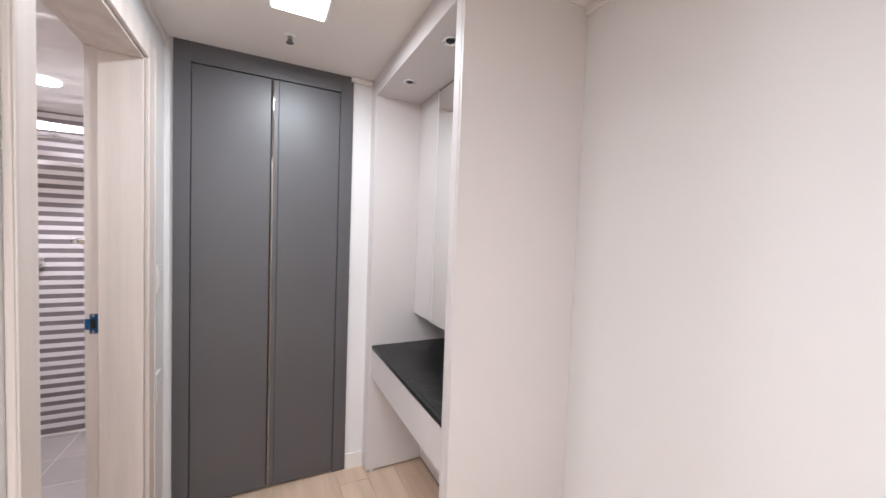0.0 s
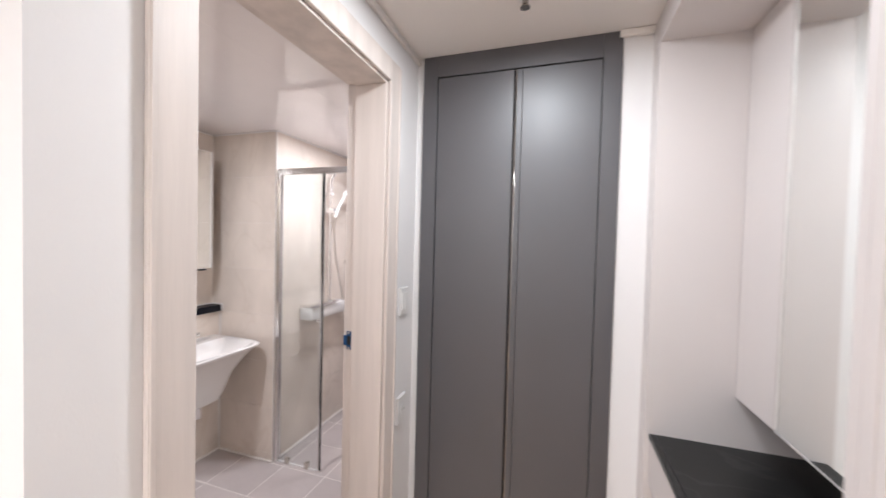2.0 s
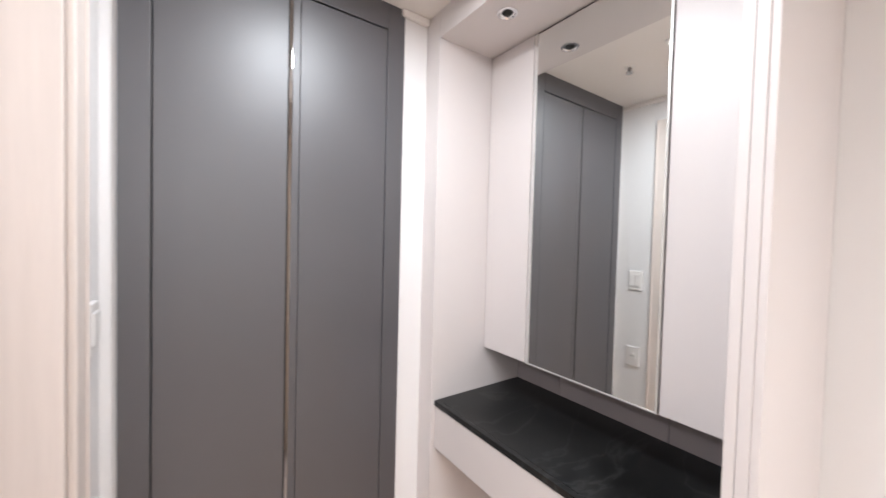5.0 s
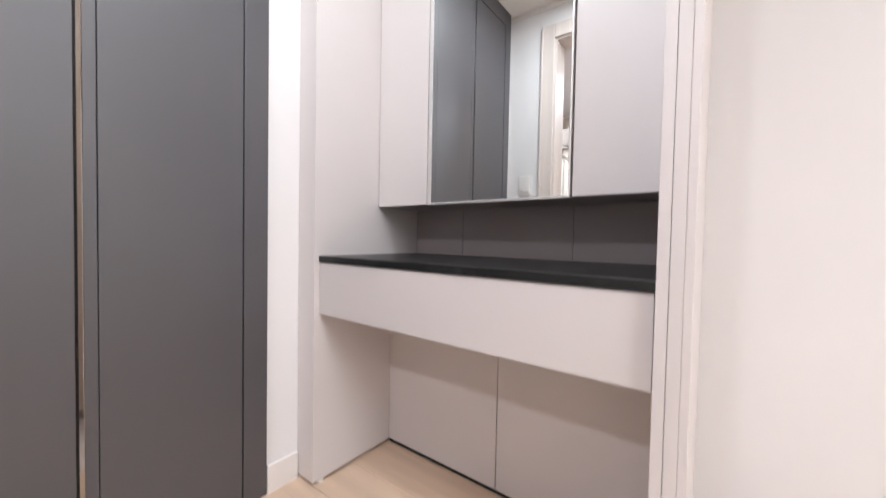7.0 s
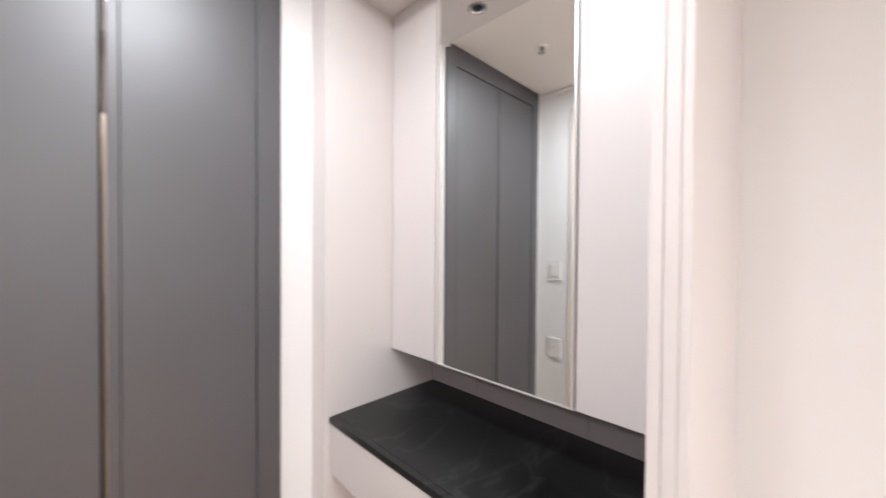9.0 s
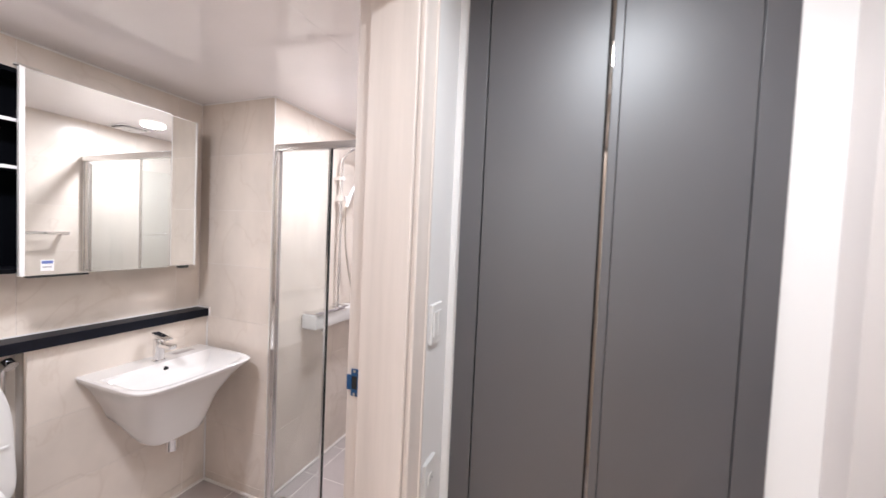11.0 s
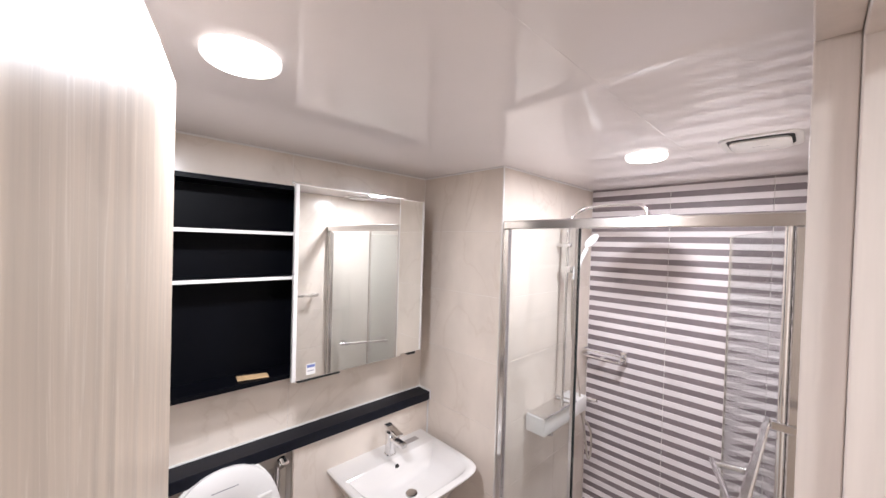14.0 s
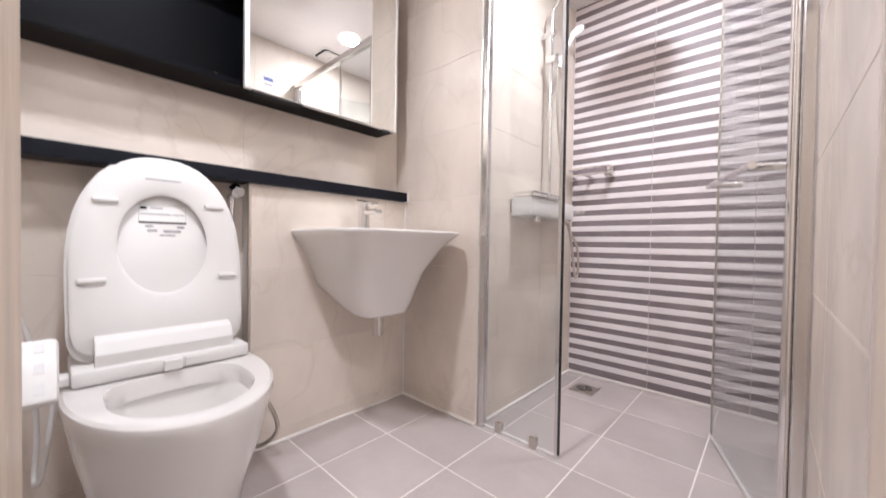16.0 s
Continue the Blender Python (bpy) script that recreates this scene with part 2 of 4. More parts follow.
def piece(name, parent, material, origin, U, V, w, h, t=0.004):
    """One tile or plank of w by h on a surface with the directions U and V, its rim eased."""
    key = (material.name, round(w, 3), round(h, 3), t)
    if key not in PIECES:
        e = min(0.0018, t * 0.6)
        v = [(0, 0, -0.002), (w, 0, -0.002), (w, h, -0.002), (0, h, -0.002), (0, 0, t - e), (w, 0, t - e), (w, h, t - e), (0, h, t - e), (e, e, t), (w - e, e, t), (w - e, h - e, t), (e, h - e, t)]
        f = [(8, 9, 10, 11)]
        for i in range(4):
            j = (i + 1) % 4
            f += [(i, j, 4 + j, 4 + i), (4 + i, 4 + j, 8 + j, 8 + i)]
        me = bpy.data.meshes.new(name)
        me.from_pydata(v, [], f)
        me.materials.append(material)
        PIECES[key] = me
    ob = new(name, PIECES[key])
    U, V = Vector(U), Vector(V)
    N = U.cross(V)
    ob.matrix_basis = Matrix(((U.x, V.x, N.x, origin[0]), (U.y, V.y, N.y, origin[1]), (U.z, V.z, N.z, origin[2]), (0, 0, 0, 1)))
    ob.parent = parent
    return ob


def tiling(name, parent, material, origin, U, V, us, vs, gap=0.0016, t=0.0015):
    """Tiles between the lines us (along U) and vs (along V)."""
    U3, V3, o = Vector(U), Vector(V), Vector(origin)
    for a, b in zip(us, us[1:]):
        for c, d in zip(vs, vs[1:]):
            piece(name, parent, material, o + U3 * (a + gap / 2) + V3 * (c + gap / 2), U, V, b - a - gap, d - c - gap, t)


def lines(lo, hi, at, step):
    """Joint lines from lo to hi, through at, every step."""
    k = math.ceil((lo + 0.03 - at) / step)
    out = [lo]
    while at + k * step < hi - 0.03:
        out.append(at + k * step)
        k += 1
    return out + [hi]

# ---- structure: dressing hall and bedroom corner ----
YC = -1.305       # end of the hall's door wall
XR = 1.52         # wall behind the vanity, going on into the bedroom
DY0, DY1, DH = -1.07, -0.305, 2.067   # door opening
BXR = -0.175      # bathroom's wall on the door side

S = "structure"
floor = thing("floor", boxes((0.0, XR + 0.1, YC, 0.6, -0.30, -0.006), (-2.3, XR + 0.1, -3.7, YC, -0.30, -0.006)), M_FLOOR, "pale oak laminate plank floor of the hall", "floor", S)
thing("wall_door", boxes((BXR, 0, YC, DY0 - 0.03, -0.30, H), (BXR, 0, DY1 + 0.03, 1.60, -0.30, H), (BXR, 0, DY0 - 0.03, DY1 + 0.03, DH + 0.03, H)), M_PAPER, "warm white papered wall with the bathroom doorway", "wall", S)
thing("wall_return", boxes((-2.3, BXR, YC, YC + 0.10, -0.30, H)), M_PAPER, "warm white papered bedroom wall", "wall", S)
thing("wall_east", boxes((XR, XR + 0.1, -3.7, 0.6, -0.006, H)), M_PAPER, "warm white papered wall beside the vanity", "wall", S)
thing("wall_south", boxes((-2.3, XR, -3.8, -3.7, -0.006, H)), M_PAPER, "warm white papered bedroom wall", "wall", S)
thing("wall_west", boxes((-2.4, -2.3, -3.8, YC, -0.006, H)), M_PAPER, "warm white papered bedroom wall", "wall", S)
thing("wall_north", boxes((0.877, XR, 0.004, 0.10, -0.006, H), (0, XR, 0.60, 0.70, -0.006, H), (0, 0.034, 0.012, 0.10, -0.006, H)), M_PAPER, "narrow warm white wall beside the closet", "wall", S)
thing("ceiling", boxes((-2.4, XR + 0.1, -3.8, YC, H, H + 0.1), (0, XR + 0.1, YC, 0.7, H, H + 0.1), (BXR, 0, YC, 1.6, H, H + 0.1)), M_CEIL, "warm white papered ceiling", "ceiling", S)


def crown(x0, x1, y0, y1):
    """Small stepped cornice."""
    return boxes((x0, x1, y0, y1, H - 0.028, H - 0.001), bevel=0.005)


thing("trim", crown(0.0, 0.016, YC - 0.01, 0.010), M_TRIM, "slim white cornice along the door wall", "cornice", S)
thing("trim", crown(0.862, 0.984, -0.018, 0.003), M_TRIM, "slim white cornice beside the closet", "cornice", S)
thing("trim", crown(XR - 0.018, XR, -3.68, -1.094), M_TRIM, "slim white cornice along the bedroom wall", "cornice", S)
thing("trim", crown(-2.29, 0.0, YC - 0.018, YC), M_TRIM, "slim white cornice along the bedroom wall", "cornice", S)
thing("baseboard", boxes((0.879, 0.983, -0.008, 0.003, -0.006, 0.090), bevel=0.003), M_TRIM, "white skirting board beside the closet", "baseboard", S)
thing("baseboard", boxes((XR - 0.010, XR, -3.68, -1.094, -0.006, 0.072), bevel=0.003), M_TRIM, "white skirting board along the bedroom wall", "baseboard", S)
thing("baseboard", boxes((0, 0.010, DY1 + 0.108, 0.010, -0.006, 0.090), bevel=0.003), M_TRIM, "white skirting board under the switches", "baseboard", S)
thing("baseboard", boxes((-2.29, 0.0, YC - 0.010, YC, -0.006, 0.09), bevel=0.003), M_TRIM, "white skirting board along the bedroom wall", "baseboard", S)

# door frame
frame_door = empty("door_frame", 0, (DY0 + DY1) / 2, 0, "pale ash door frame with a stop bead and flat casing", "door frame", kind=S)
J = 0.028
part("jamb", boxes((-0.138, 0.0, DY1, DY1 + J, -0.006, DH + J), bevel=0.002), M_WOODJAMB, frame_door)
part("jamb", boxes((-0.138, 0.0, DY0 - J, DY0, -0.006, DH + J), bevel=0.002), M_WOODJAMB, frame_door)
part("jamb_rebate", boxes((BXR - 0.006, -0.1385, DY1 + 0.013, DY1 + J, -0.12, DH + J), bevel=0.002), M_WOODJAMB, frame_door)
part("jamb_rebate", boxes((BXR - 0.006, -0.1385, DY0 - J, DY0 - 0.013, -0.12, DH + J), bevel=0.002), M_WOODJAMB, frame_door)
part("head", boxes((-0.138, 0.0, DY0, DY1, DH, DH + J), bevel=0.002), M_WOODJAMB, frame_door)
part("head_rebate", boxes((BXR - 0.006, -0.1385, DY0 - 0.012, DY1 + 0.012, DH + 0.013, DH + J), bevel=0.002), M_WOODJAMB, frame_door)
CW = 0.085


def casing_strip(y0, y1, z0, z1):
    return boxes((0.0005, 0.016, y0, y1, z0, z1), bevel=0.004)


part("casing", casing_strip(DY1 + 0.010, DY1 + 0.010 + CW, -0.006, DH + 0.010 + CW), M_WOODJAMB, frame_door)
part("casing", casing_strip(DY0 - 0.010 - CW, DY0 - 0.010, -0.006, DH + 0.010 + CW), M_WOODJAMB, frame_door)
part("casing", casing_strip(DY0 - 0.0095, DY1 + 0.0095, DH + 0.010, DH + 0.010 + CW), M_WOODJAMB, frame_door)
part("casing_bead", boxes((0.016, 0.020, DY1 + 0.083, DY1 + 0.094, -0.006, DH + CW), bevel=0.0015), M_WOODJAMB, frame_door)
part("casing_bead", boxes((0.016, 0.020, DY0 - 0.094, DY0 - 0.083, -0.006, DH + CW), bevel=0.0015), M_WOODJAMB, frame_door)
part("threshold", boxes((BXR - 0.012, 0.0, DY0, DY1, -0.16, 0.004), bevel=0.004), M_WOODJAMB, frame_door)
strike = empty("strike_plate", -0.155, DY1, 1.032, "door strike plate under blue protective film on the jamb", "strike plate")
bm = boxes((-0.166, -0.1415, DY1 + 0.0095, DY1 + 0.0125, 0.994, 1.070), (-0.181, -0.1665, DY1 + 0.0095, DY1 + 0.0125, 1.010, 1.052), bevel=0.0012)
part("plate", bm, M_BLUE, strike)
part("latch_hole", boxes((-0.163, -0.147, DY1 + 0.0086, DY1 + 0.0094, 1.014, 1.050)), M_HOLE, strike)
for z in (1.000, 1.064):
    b_ = cyl(bmesh.new(), (-0.155, DY1 + 0.0096, z), (-0.155, DY1 + 0.0080, z), 0.004, seg=12)
    part("screw", b_, M_STEEL, strike)

# bathroom door, open into the bathroom
door = empty("door_1", -0.187, -1.063, 0, "open pale oak veneer bathroom door with a lever handle", "door", kind=S)
DA = math.atan2(0.183, 0.741)
door.matrix_world = Matrix.Translation((-0.187, -1.063, 0)) @ Matrix.Rotation(math.pi - DA, 4, "Z")
DOORM = door.matrix_world.copy()


def on_door(bm):
    bmesh.ops.transform(bm, matrix=DOORM, verts=bm.verts[:])
    return bm


# in the door's own axes: x along the leaf, y towards its back
part("leaf", on_door(boxes((0.0, 0.765, 0.0, 0.036, -0.10, 2.06), bevel=0.002)), M_WOODLEAF, door)
hd = part("handle", on_door(cyl(bmesh.new(), (0.70, -0.050, 1.045), (0.70, -0.006, 1.045), 0.012)), M_STEEL, door, "brushed steel lever handle", True)
bm = bmesh.new()
tube(bm, [(0.70, -0.046, 1.045), (0.695, -0.054, 1.045), (0.675, -0.056, 1.042), (0.640, -0.055, 1.034)], 0.0125)
part("lever", on_door(bm), M_STEEL, hd, "", True)
bm = cyl(bmesh.new(), (0.70, -0.009, 1.045), (0.70, -0.0003, 1.045), 0.026, seg=32)
part("rose", on_door(bm), M_STEEL, hd, "", True)
part("latch", on_door(boxes((0.7652, 0.767, 0.008, 0.028, 0.97, 1.11))), M_STEEL, door)
for z in (0.2, 1.9):
    part("hinge", on_door(cyl(bmesh.new(), (-0.004, -0.005, z - 0.05), (-0.004, -0.005, z + 0.05), 0.006)), M_STEEL, door)


# switches on the hall wall
def switch_plate(z, h, label, outlet):
    th = empty("power_outlet" if outlet else "light_switch", 0, -0.125, z, label, "outlet" if outlet else "switch")
    part("plate", boxes((0.0, 0.013, -0.157, -0.075, z - h, z), bevel=0.003), M_PLASTIC, th)
    if outlet:
        b_ = cyl(bmesh.new(), (0.0125, -0.116, z - h / 2), (0.0155, -0.116, z - h / 2), 0.021, seg=28)
        part("socket", b_, M_PLASTIC, th, "", True)
        for dy in (-0.009, 0.009):
            part("pin_hole", cyl(bmesh.new(), (0.0150, -0.116 + dy, z - h / 2), (0.0159, -0.116 + dy, z - h / 2), 0.0025, seg=8), M_HOLE, th)
    else:
        for y0 in (-0.146, -0.114):
            part("rocker", boxes((0.0125, 0.0172, y0, y0 + 0.028, z - h + 0.022, z - 0.022), bevel=0.0015), M_PLASTIC, th)


switch_plate(1.242, 0.120, "white double rocker light switch on the papered wall", False)
switch_plate(0.756, 0.120, "white wall power outlet on the papered wall", True)

# built-in closet
closet = empty("closet", 0.455, 0.3, -0.006, "tall charcoal grey built-in closet with two flat doors", "closet")
part("side_panel", boxes((0.036, 0.105, -0.006, 0.55, -0.006, H - 0.001), bevel=0.001), M_CLOSET, closet)
part("side_panel", boxes((0.806, 0.876, -0.006, 0.55, -0.006, H - 0.001), bevel=0.001), M_CLOSET, closet)
part("top_panel", boxes((0.1055, 0.8055, -0.006, 0.55, 2.204, H - 0.001), bevel=0.001), M_CLOSET, closet)
part("back_panel", boxes((0.1055, 0.8055, 0.030, 0.55, 0.004, 2.20)), M_HOLE, closet)
dl = part("door", boxes((0.109, 0.452, -0.004, 0.018, 0.012, 2.199), bevel=0.0012), M_CLOSET, closet)
dr = part("door", boxes((0.4905, 0.803, -0.004, 0.018, 0.012, 2.199), bevel=0.0012), M_CLOSET, closet)
bm = bmesh.new()
loft(bm, [[Vector((0.4657, -0.002, z)), Vector((0.4657, 0.018, z)), Vector((0.4535, 0.018, z)), Vector((0.4535, 0.004, z)), Vector((0.4645, -0.002, z))] for z in (0.012, 2.199)])
part("edge_profile", bm, M_DARKMETAL, dr, "polished metal finger-pull edge strip")
part("edge_band", boxes((0.466, 0.489, -0.004, 0.018, 0.012, 2.199), bevel=0.0012), M_CLOSET, dr)

# ---- vanity ----
VX = 0.985
vanity = empty("vanity", 1.25, -0.56, -0.006, "greige laminate built-in vanity with a wide drawer", "vanity")
vl = vanity
part("side_panel", boxes((VX, XR - 0.002, -0.090, 0.002, 0.012, H - 0.001), bevel=0.0012), M_PANEL, vl)
part("foot", cyl(bmesh.new(), (VX + 0.035, -0.078, -0.006), (VX + 0.035, -0.078, 0.013), 0.012), M_PLASTIC, vl)
part("foot", cyl(bmesh.new(), (XR - 0.08, -0.06, -0.006), (XR - 0.08, -0.06, 0.013), 0.012), M_PLASTIC, vl)
part("side_panel", boxes((VX, XR - 0.002, -1.060, -1.042, -0.006, 2.194), bevel=0.001), M_PANEL, vanity)
part("side_panel", boxes((VX, XR - 0.002, -1.080, -1.0608, -0.006, H - 0.001), bevel=0.001), M_PANEL, vanity)
thing("trim", boxes((VX + 0.002, XR - 0.001, -1.093, -1.0802, -0.006, H - 0.001), bevel=0.001), M_PANEL, "greige facing strip at the vanity's end", "trim", S)
sof = empty("vanity_canopy", 1.25, -0.56, 2.195, "greige laminate canopy over the vanity with downlights", "canopy")
part("fascia", boxes((VX, VX + 0.018, -1.041, -0.091, 2.197, H - 0.001), bevel=0.001), M_PANEL, sof)
part("soffit", boxes((VX + 0.0005, XR - 0.002, -1.041, -0.091, 2.195, 2.213)), M_PANEL, sof)


def downlight(x, y):
    th = empty("downlight", x, y, 2.195, "small round recessed chrome downlight, switched off", "downlight", "canopy downlights")
    bm = bmesh.new()
    loft(bm, [oval(x, y, z, r, r, n=32) for r, z in ((0.036, 2.1947), (0.035, 2.191), (0.029, 2.190), (0.026, 2.1945))], cap0=False)
    part("bezel", bm, M_CHROME, th, "", True)
    part("lens", cyl(bmesh.new(), (x, y, 2.1900), (x, y, 2.1946), 0.014, 0.020), M_HOLE, th, "", True)
    return th


downlight(1.083, -0.357)
downlight(1.083, -0.808)

counter = empty("countertop", 1.25, -0.56, 0.741, "dark veined stone vanity countertop", "countertop")
part("slab", boxes((VX + 0.036, 1.4795, -1.0415, -0.0905, 0.741, 0.761)), M_STONE, counter)
part("front_edge", boxes((VX + 0.015, VX + 0.0358, -1.0415, -0.0905, 0.741, 0.761), bevel=0.0015), M_STONE, counter)
dw = part("drawer", boxes((VX + 0.018, VX + 0.036, -1.039, -0.093, 0.571, 0.738), bevel=0.001), M_PANEL, vanity)
part("drawer_box", boxes((VX + 0.0365, 1.4795, -1.041, -0.091, 0.574, 0.7405)), M_PANEL, dw)
part("back_panel", boxes((1.330, 1.348, -0.5755, -0.0915, 0.016, 0.5735), bevel=0.001), M_PANEL, vanity)
part("back_panel", boxes((1.330, 1.348, -1.041, -0.5785, 0.016, 0.5735), bevel=0.001), M_PANEL, vanity)
part("plinth", boxes((1.336, 1.348, -1.041, -0.0915, -0.006, 0.0155)), M_HOLE, vanity)
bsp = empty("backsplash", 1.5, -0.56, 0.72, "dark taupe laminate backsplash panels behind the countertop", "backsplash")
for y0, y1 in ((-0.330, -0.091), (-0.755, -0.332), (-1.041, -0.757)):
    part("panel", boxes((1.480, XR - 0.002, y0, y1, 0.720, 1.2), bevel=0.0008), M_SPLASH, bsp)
cab = empty("wall_cabinet", 1.37, -0.56, 0.94, "greige laminate wall cabinet with a sliding mirror door", "cabinet")
part("body", boxes((1.278, 1.4795, -1.0415, -0.0915, 0.946, 2.1945)), M_PANEL, cab)
# shade under the cabinet is put into this board's darker colour
part("bottom_board", boxes((1.2785, 1.4795, -1.0412, -0.0918, 0.941, 0.9455)), M_SPLASH, cab, "underside board, coloured dark for the shade beneath")
part("door", boxes((1.258, 1.2765, -0.327, -0.0925, 0.940, 2.192), bevel=0.001), M_PANEL, cab)
part("door", boxes((1.258, 1.2765, -1.0405, -0.818, 0.940, 2.192), bevel=0.001), M_PANEL, cab)
md = part("mirror_door", boxes((1.262, 1.2765, -0.812, -0.332, 0.938, 2.190)), M_PANEL, cab)
part("mirror", boxes((1.2585, 1.2615, -0.806, -0.347, 0.944, 2.186)), M_MIRROR, md, "clear mirror")
part("edge", boxes((1.2570, 1.2615, -0.346, -0.332, 0.938, 2.190), bevel=0.001), M_SILVER, md, "pale metal edge")
part("edge", boxes((1.2570, 1.2615, -0.812, -0.8065, 0.938, 2.190), bevel=0.001), M_SILVER, md, "pale metal edge")
part("edge", boxes((1.2570, 1.2615, -0.8063, -0.3463, 0.938, 0.9435), bevel=0.001), M_SILVER, md, "pale metal edge")
part("seam", boxes((1.2755, 1.2775, -0.8178, -0.8122, 0.942, 2.19)), M_HOLE, cab)
thing("trim", boxes((1.262, 1.2779, -1.041, -0.0915, 2.1925, 2.1945)), M_HOLE, "dark shadow gap under the canopy", "trim", S)

# ---- hall ceiling fittings ----
hl = empty("ceiling_light", 0.54, -0.627, H, "square white recessed ceiling light, switched on", "ceiling light")
part("frame", boxes((0.432, 0.648, -0.735, -0.519, H - 0.016, H - 0.0005), bevel=0.003), M_PLASTIC, hl)
part("diffuser", boxes((0.444, 0.636, -0.723, -0.531, H - 0.022, H - 0.0165), bevel=0.002), M_GLOW_H, hl, "glowing white diffuser")
bl = empty("ceiling_light", 0.1, -2.95, H, "large square white ceiling light, switched on", "ceiling light")
part("frame", boxes((-0.3, 0.5, -3.35, -2.55, H - 0.07, H - 0.0005), bevel=0.006), M_PLASTIC, bl)
part("diffuser", boxes((-0.28, 0.48, -3.33, -2.57, H - 0.078, H - 0.0705), bevel=0.002), M_GLOW_H, bl, "glowing white diffuser")
sp = empty("sprinkler", 0.522, -0.30, H, "small chrome fire sprinkler head on the ceiling", "sprinkler")
part("rosette", cyl(bmesh.new(), (0.522, -0.30, H), (0.522, -0.30, H - 0.006), 0.026, 0.020), M_PLASTIC, sp, "", True)
part("body", cyl(bmesh.new(), (0.522, -0.30, H - 0.006), (0.522, -0.30, H - 0.022), 0.010), M_DARKMETAL, sp, "", True)
part("deflector", cyl(bmesh.new(), (0.522, -0.30, H - 0.030), (0.522, -0.30, H - 0.033), 0.017), M_DARKMETAL, sp, "", True)
part("stem", cyl(bmesh.new(), (0.522, -0.30, H - 0.022), (0.522, -0.30, H - 0.030), 0.003), M_DARKMETAL, sp)

# ---- bathroom shell ----
BX0, BXF, BXP = -1.81, -1.732, -1.228      # upper back wall, sink wall, shower wall
BY0, BYP, BY1 = -1.18, 0.443, 1.435
T = 0.0015
bfloor = thing("floor_bathroom", boxes((BX0 - 0.1, BXR, BY0 - 0.02, BY1 + 0.1, BF - 0.12, BF - 0.0015)), M_GROUT, "taupe square tiled bathroom floor", "floor", S)
wback = thing("wall_back", boxes((BX0 - 0.1, BX0 - T, YC + 0.1, 0.46, BF - 0.1, BH + 0.1)), M_GROUT, "beige tiled bathroom wall behind the toilet", "wall", S)
wsink = thing("wall_sink", boxes((BX0, BXF - T, -0.345, BYP - 0.001, BF - 0.1, 0.890)), M_GROUT, "beige tiled half-height wall behind the sink", "wall", S)
wpil = thing("wall_pilaster", boxes((BX0 - 0.1, BXP - T, BYP + T, BY1 + 0.1, BF - 0.1, BH + 0.1)), M_GROUT, "beige tiled projecting wall beside the shower", "wall", S)
wstr = thing("wall_stripes", boxes((BXP - T + 0.0005, BXR, BY1 + T, BY1 + 0.1, BF - 0.1, BH + 0.1)), M_GROUT, "grey and white horizontally striped tile wall", "wall", S)
wright = thing("wall_bath_side", boxes((BXR - 0.003, BXR - 0.0005, DY1 + 0.03, BY1 + 0.003, BF - 0.1, BH + 0.1), (BXR - 0.003, BXR - 0.0005, YC + 0.1, DY0 - 0.03, BF - 0.1, BH + 0.1), (BXR - 0.003, BXR - 0.0005, DY0 - 0.03, DY1 + 0.03, DH + 0.03, BH + 0.1)), M_GROUT, "beige tiled bathroom wall beside the door", "wall", S)
wnear = thing("wall_bath_near", boxes((BX0, BXR - 0.004, BY0 - 0.02, BY0, BF - 0.1, BH + 0.1)), M_TILE, "beige tiled bathroom wall behind the door", "wall", S)
# glossy panelled ceiling: panels with fine open joints
bm = bmesh.new()
for x0, x1 in ((BX0 - 0.05, -0.5355), (-0.5349, BXR - 0.003)):
    box(bm, x0, x1, BY0 - 0.02, BY1 + 0.05, BH, BH + 0.02)
box(bm, BX0 - 0.05, BXR - 0.003, BY0 - 0.02, BY1 + 0.05, BH + 0.0205, BH + 0.06)
thing("ceiling_bathroom", bm, M_BCEIL, "glossy pale panelled bathroom ceiling", "ceiling", S)

shelf = empty("wall_shelf", -1.75, -0.36, 0.89, "long black stone ledge above the toilet and sink", "shelf")
part("slab", boxes((BX0 - T + 0.0005, -1.705, BY0 + 0.001, BYP - 0.012, 0.8905, 0.937), bevel=0.002), M_SHELF, shelf)
part("caulk", boxes((BX0 + 0.0005, BX0 + 0.008, BY0 + 0.001, BYP - 0.012, 0.937, 0.943), bevel=0.001), M_PLASTIC, shelf)
part("caulk", boxes((BX0 + 0.0005, -1.703, BYP - 0.0115, BYP - 0.002, 0.888, 0.944), bevel=0.001), M_PLASTIC, shelf)


LD = 0.017        # depth of the round bathroom lights


def bath_lamp(x, y):
    th = empty("bathroom_light", x, y, BH, "round white drum ceiling light, switched on", "ceiling light", "bathroom ceiling lights")
    bm = bmesh.new()
    loft(bm, [oval(x, y, BH - z, r, r, n=40) for r, z in ((0.077, 0.0003), (0.077, LD - 0.006), (0.075, LD - 0.003), (0.072, LD - 0.001), (0.068, LD - 0.002))], cap0=False, cap1=False)
    part("rim", bm, M_GLOW_S, th, "", True)
    part("diffuser", cyl(bmesh.new(), (x, y, BH - LD + 0.006), (x, y, BH - LD), 0.070, 0.068, 40), M_GLOW_B, th, "glowing white diffuser", True)


